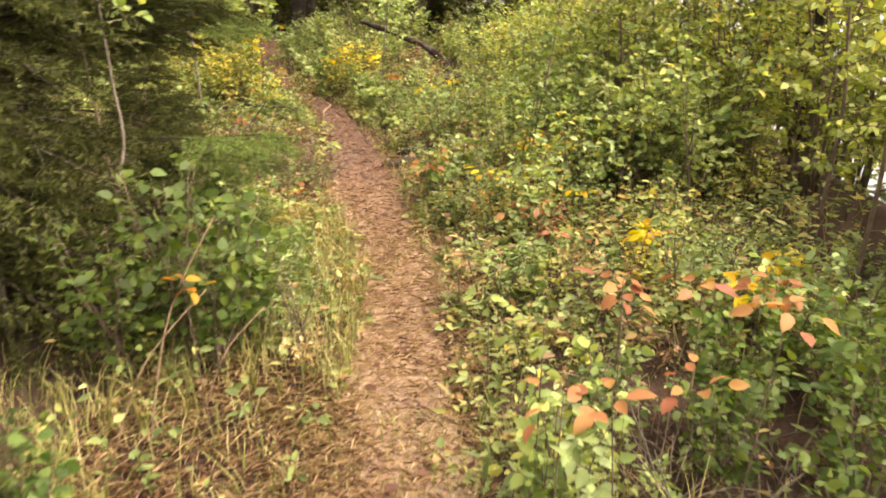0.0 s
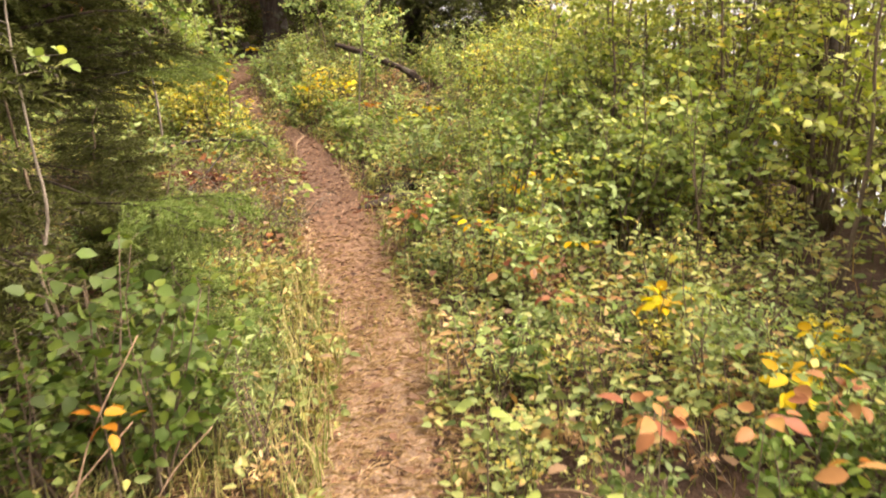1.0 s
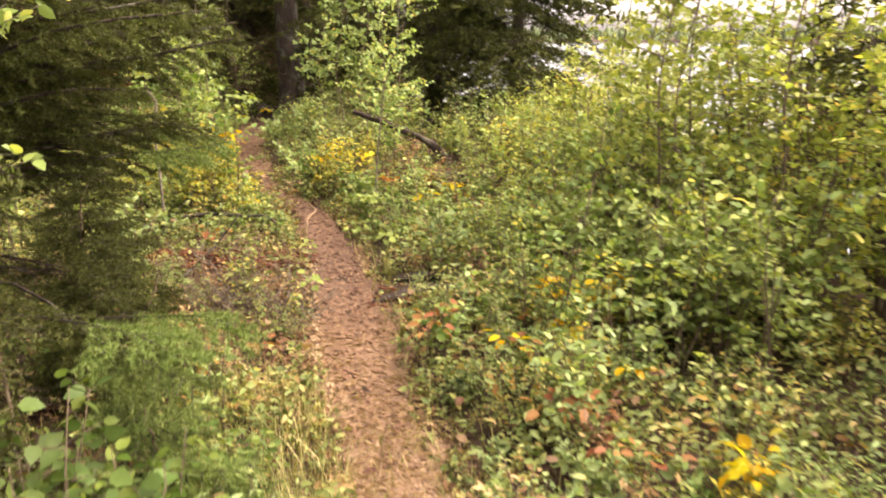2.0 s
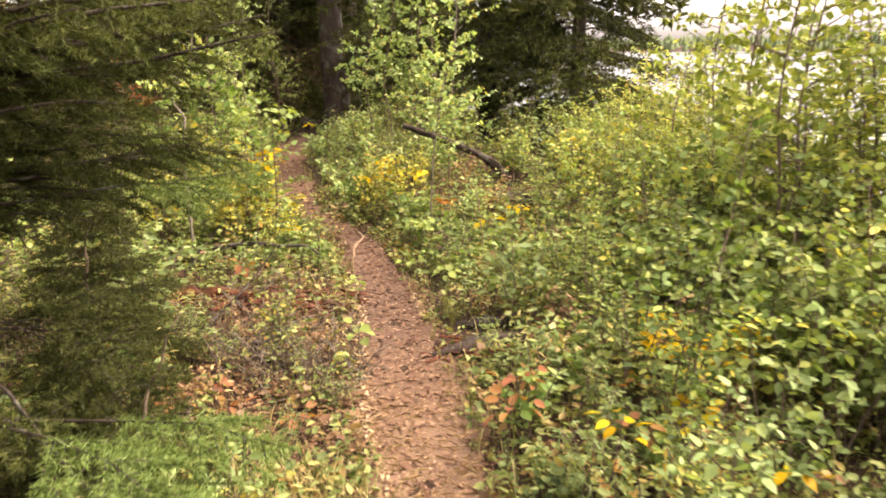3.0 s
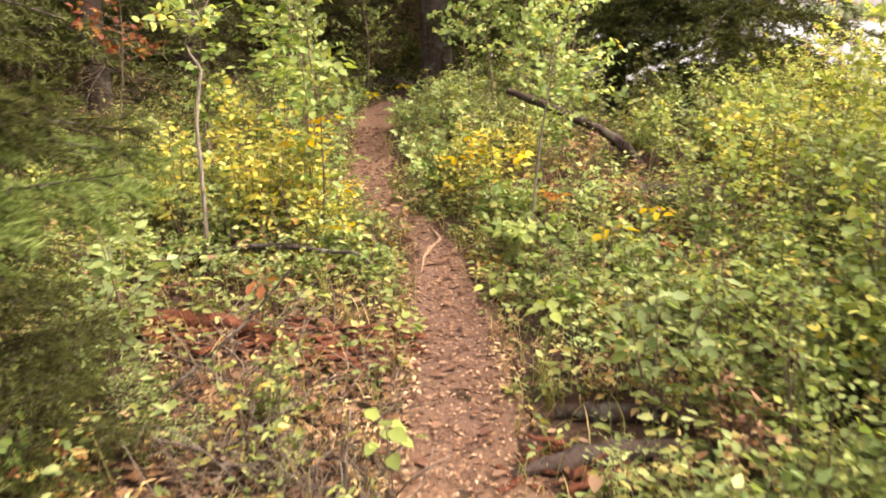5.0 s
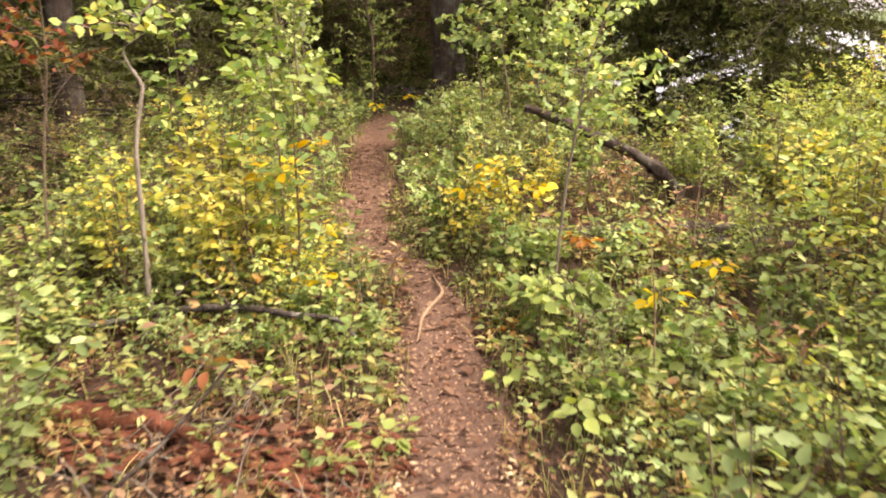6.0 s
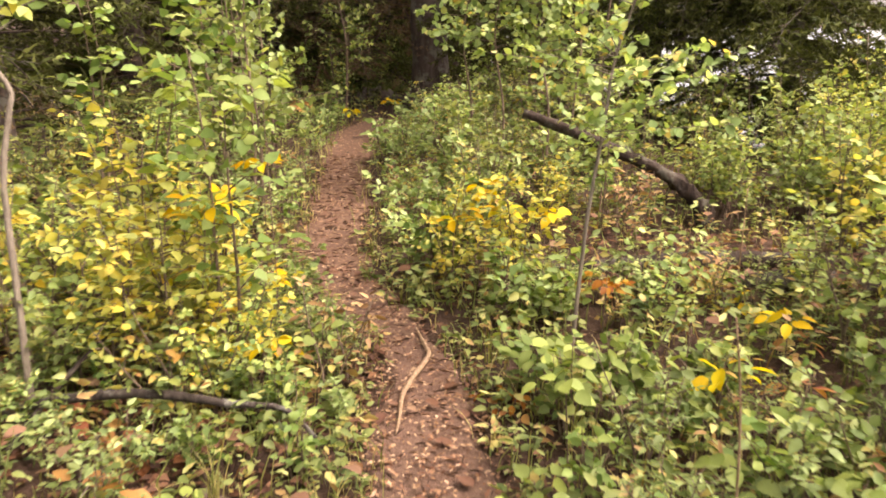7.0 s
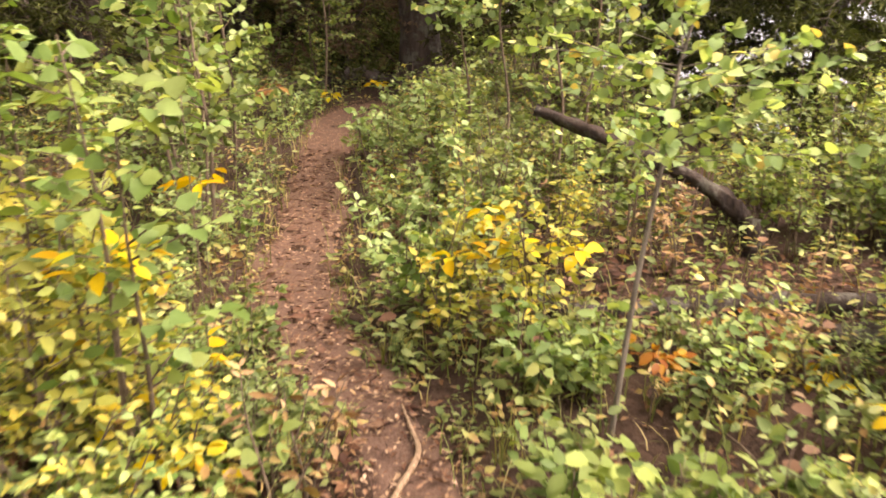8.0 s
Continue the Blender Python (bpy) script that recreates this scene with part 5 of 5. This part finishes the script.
def bare(x, y):
    """Litter patches with few plants."""
    a = ((x + 0.85) / 0.62) ** 2 + ((y - 2.0) / 0.85) ** 2 < 1
    b = ((x + 1.35) / 0.75) ** 2 + ((y - 5.5) / 1.15) ** 2 < 1
    c = ((x + 0.1) / 1.0) ** 2 + ((y - 8.95) / 0.4) ** 2 < 1
    e = (x > 0.5) & (y < 2.7) & (x < 1.6)
    a = a | e
    d = (x < -1.25) & (y > 2.3) & (y < 4.4) & (x > -2.6)
    f = ((x + 0.28) / 0.5) ** 2 + ((y - 8.1) / 0.32) ** 2 < 1
    g = ((x + 0.28) / 0.24) ** 2 + ((y - 5.9) / 0.3) ** 2 < 1
    return a | b | c | d | f | g


def gaps(x, y):
    """Clumps of undergrowth with thin places between them."""
    thin = (x > -2.5) & (x < -1.3) & (y > 6.4) & (y < 7.2)
    return np.clip(0.72 + 0.75 * waves(x, y, 5.5, 27), 0.12, 1) * np.where(thin, 0.62, 1)


herbs("undergrowth", 10500, 901, (-3.4, 2.2), (1.0, 8.5), 0.27, 0.046, 7, lambda x, y, o, q: np.where(bare(x, y), q < np.where(y > 7.5, 0.3, np.where(y > 4.2, 0.14, 0.07)), q < gaps(x, y) * np.interp(o, [0, 0.2, 2.5], [0.5, 1, 0.75])), "low mixed green and yellowing undergrowth beside the path")
herbs("undergrowth", 9000, 902, (-6.5, 4.0), (8.0, 16), 0.24, 0.048, 5, lambda x, y, o, q: q < gaps(x, y) * np.interp(o, [0, 0.2, 3], [0.6, 1, 0.7]), "low mixed green and yellowing undergrowth farther along the path")
herbs("undergrowth", 10000, 903, (-2.6, 1.6), (1.0, 9.5), 0.12, 0.025, 5, lambda x, y, o, q: np.where(bare(x, y), q < 0.12, q < 0.8), "small-leaved ground cover at the path's edges")

herbs("undergrowth", 6000, 904, (-9, 5.5), (-4, 16), 0.3, 0.08, 4, lambda x, y, o, q: (x < -3.2) | (y < 1.2) | (x > 2.0), "scattered low plants of the forest floor")

herbs("undergrowth", 5200, 905, (-9, 5.5), (-5, 9.5), 0.24, 0.075, 4, lambda x, y, o, q: (x < -2.7) | (y < 1.0), "low dark green plants covering the shaded forest floor", mat=LEAF_BUSH)


def grass(name, n, seed, xr, yr, length, keep, label):
    r, x, y = scatter(n, seed, xr, yr)
    ok = keep(x, y, r.random(n))
    x, y = x[ok], y[ok]
    m = len(x)
    a, ln = r.uniform(0, 6.28, m), length * r.uniform(0.4, 1.2, m)
    bend = r.uniform(0.15, 0.9, m)
    base = np.stack([x, y, ground_z(x, y) - 0.004], -1)
    d = np.stack([np.cos(a), np.sin(a), a * 0], -1)
    side = np.stack([-np.sin(a), np.cos(a), a * 0], -1)
    wd = r.uniform(0.0015, 0.0035, m)
    rows = []
    for t in (0, 0.35, 0.7):
        c = base + d * (ln * bend * t ** 2)[:, None] + np.array([0, 0, 1.0]) * (ln * (t - 0.45 * bend * t ** 2))[:, None]
        rows += [c - side * (wd * (1 - 0.6 * t))[:, None], c + side * (wd * (1 - 0.6 * t))[:, None]]
    rows.append(base + d * (ln * bend)[:, None] + np.array([0, 0, 1.0]) * (ln * (1 - 0.45 * bend))[:, None])
    v = np.stack(rows, 1)
    k = np.arange(m)[:, None, None] * 7
    g = Geo()
    g.add(v.reshape(-1, 3), (np.array([[0, 1, 3, 2], [2, 3, 5, 4]])[None] + k).reshape(-1, 4), (np.array([[4, 5, 6]])[None] + k).reshape(-1, 3))
    tagged(part(name, g, GRASS), label, "grass", kind="stuff")


def off_trail(x, y):
    return np.abs(x - trail_x(y)) - np.interp(y, TRAIL_Y, TRAIL_W) / 2


grass("grass", 9000, 911, (-1.7, -0.3), (1.2, 4.6), 0.22, lambda x, y, q: (off_trail(x, y) > 0.0) & (x > np.interp(y, [2.4, 2.7], [-1.7, -1.15])) & (q < np.where(((x + 0.68) / 0.4) ** 2 + ((y - 2.0) / 0.75) ** 2 < 1, 0.1, np.where((x < -1.05) & (y < 2.9), 0.35, 0.8))), "long green and straw-coloured grass beside the path")
grass("grass", 14000, 912, (-3.0, 1.5), (1.2, 12.5), 0.17, lambda x, y, q: (off_trail(x, y) > -0.04) & (q < np.exp(-off_trail(x, y) * 0.9)), "sparse grass along the path's edges")
grass("grass", 2200, 913, (-0.5, 0.2), (1.2, 4.3), 0.07, lambda x, y, q: (waves(x, y, 4, 17) > 0.1), "short dry grass lying on the path")


def litter(name, n, seed, xr, yr, size, keep, label, wide=0.55, lift=0.006, on_trail=False, mat=None):
    r, x, y = scatter(n, seed, xr, yr)
    if on_trail:
        x = x + trail_x(y)
    ok = keep(x, y, r.random(n))
    x, y = x[ok], y[ok]
    on = off_trail(x, y) < 0
    z = ground_z(x, y) + np.where(on, 0.02, 0.006) + r.uniform(0, lift, len(x))
    a = r.uniform(0, 6.28, len(x))
    flat = np.where(on, 0.3, 1.0)
    d = np.stack([np.cos(a), np.sin(a), flat * r.uniform(-0.15, 0.3, len(x))], -1)
    ln = size * r.uniform(0.4, 1.3, len(x))
    g = Geo()
    leaves(g, np.stack([x, y, z], -1), d, np.array([0, 0, 1.0]) + flat[:, None] * r.normal(0, 0.22, d.shape), ln, ln * wide, *((OVAL, OVAL_F) if size >= 0.055 and wide > 0.5 else (PLAIN, PLAIN_F)))
    tagged(part(name, g, mat or LITTER, smooth=False), label, "leaf litter", kind="stuff")


litter("leaf_litter", 14000, 921, (-2.6, 1.4), (0.8, 9), 0.04, lambda x, y, q: (off_trail(x, y) > -0.02) & (q < np.exp(-off_trail(x, y) * 0.8)), "brown and tan fallen leaves beside the path", lift=0.02)
litter("leaf_litter", 21000, 922, (-0.32, 0.32), (-1.5, 13), 0.021, lambda x, y, q: off_trail(x, y) < 0.06, "small pale leaf bits and chips strewn on the path", on_trail=True, wide=0.5, mat=CHIPS, lift=0.004)
litter("needle_litter", 6500, 923, (-0.3, 0.3), (-2.5, 11), 0.045, lambda x, y, q: off_trail(x, y) < 0.1, "dry needles and grass bits strewn on the path", wide=0.07, on_trail=True)
litter("needle_litter", 6000, 924, (-1.2, -0.2), (1.0, 3.0), 0.06, lambda x, y, q: bare(x, y), "dry needles and grass bits on a bare patch", wide=0.06, lift=0.025)
litter("leaf_litter", 7500, 925, (-1.9, -0.55), (4.2, 6.8), 0.036, lambda x, y, q: off_trail(x, y) > 0.0, "curled red-brown leaves and bark bits by the rotten wood", lift=0.05)
litter("leaf_litter", 3500, 929, (-2.8, -1.3), (6.2, 8.0), 0.05, lambda x, y, q: off_trail(x, y) > 0.0, "brown fallen leaves round the fallen branch", lift=0.03)
litter("leaf_litter", 2600, 926, (-1.1, 1.2), (8.4, 9.5), 0.05, lambda x, y, q: off_trail(x, y) > 0.0, "brown fallen leaves round the dead logs", lift=0.03)
litter("dry_straw", 11000, 927, (-0.34, 0.34), (0.8, 5.4), 0.06, lambda x, y, q: (off_trail(x, y) < 0.14) & (q < np.interp(y, [3.4, 5.4], [1, 0.1])), "dry straw and grass trodden flat on the path", wide=0.06, on_trail=True, mat=STRAW)
litter("dry_straw", 6000, 928, (-1.2, -0.2), (0.9, 3.2), 0.08, lambda x, y, q: bare(x, y), "dry straw trodden flat beside the path", wide=0.05, lift=0.03, mat=STRAW)
litter("fallen_leaves", 260, 931, (-1.95, -0.6), (4.5, 6.5), 0.048, lambda x, y, q: off_trail(x, y) > 0.0, "large tan and golden fallen leaves among the twigs", wide=0.75, lift=0.05, mat=FALLEN)
litter("fallen_leaves", 260, 932, (-0.22, 0.22), (1.0, 10), 0.055, lambda x, y, q: off_trail(x, y) < 0.05, "pale fallen leaves lying on the path", wide=0.6, lift=0.006, on_trail=True, mat=FALLEN)
litter("fallen_leaves", 500, 933, (-2.7, 1.5), (2.5, 9.5), 0.06, lambda x, y, q: off_trail(x, y) > 0.0, "tan fallen leaves caught among the low plants", wide=0.7, lift=0.16, mat=FALLEN)
litter("leaf_litter", 4200, 941, (-1.25, -0.55), (4.3, 6.6), 0.03, lambda x, y, q: (off_trail(x, y) > -0.05) & (q < np.exp(-np.clip(off_trail(x, y), 0, 1) * 5)), "tan leaf bits and wood chips at the path's edge", wide=0.5, lift=0.02, mat=CHIPS)
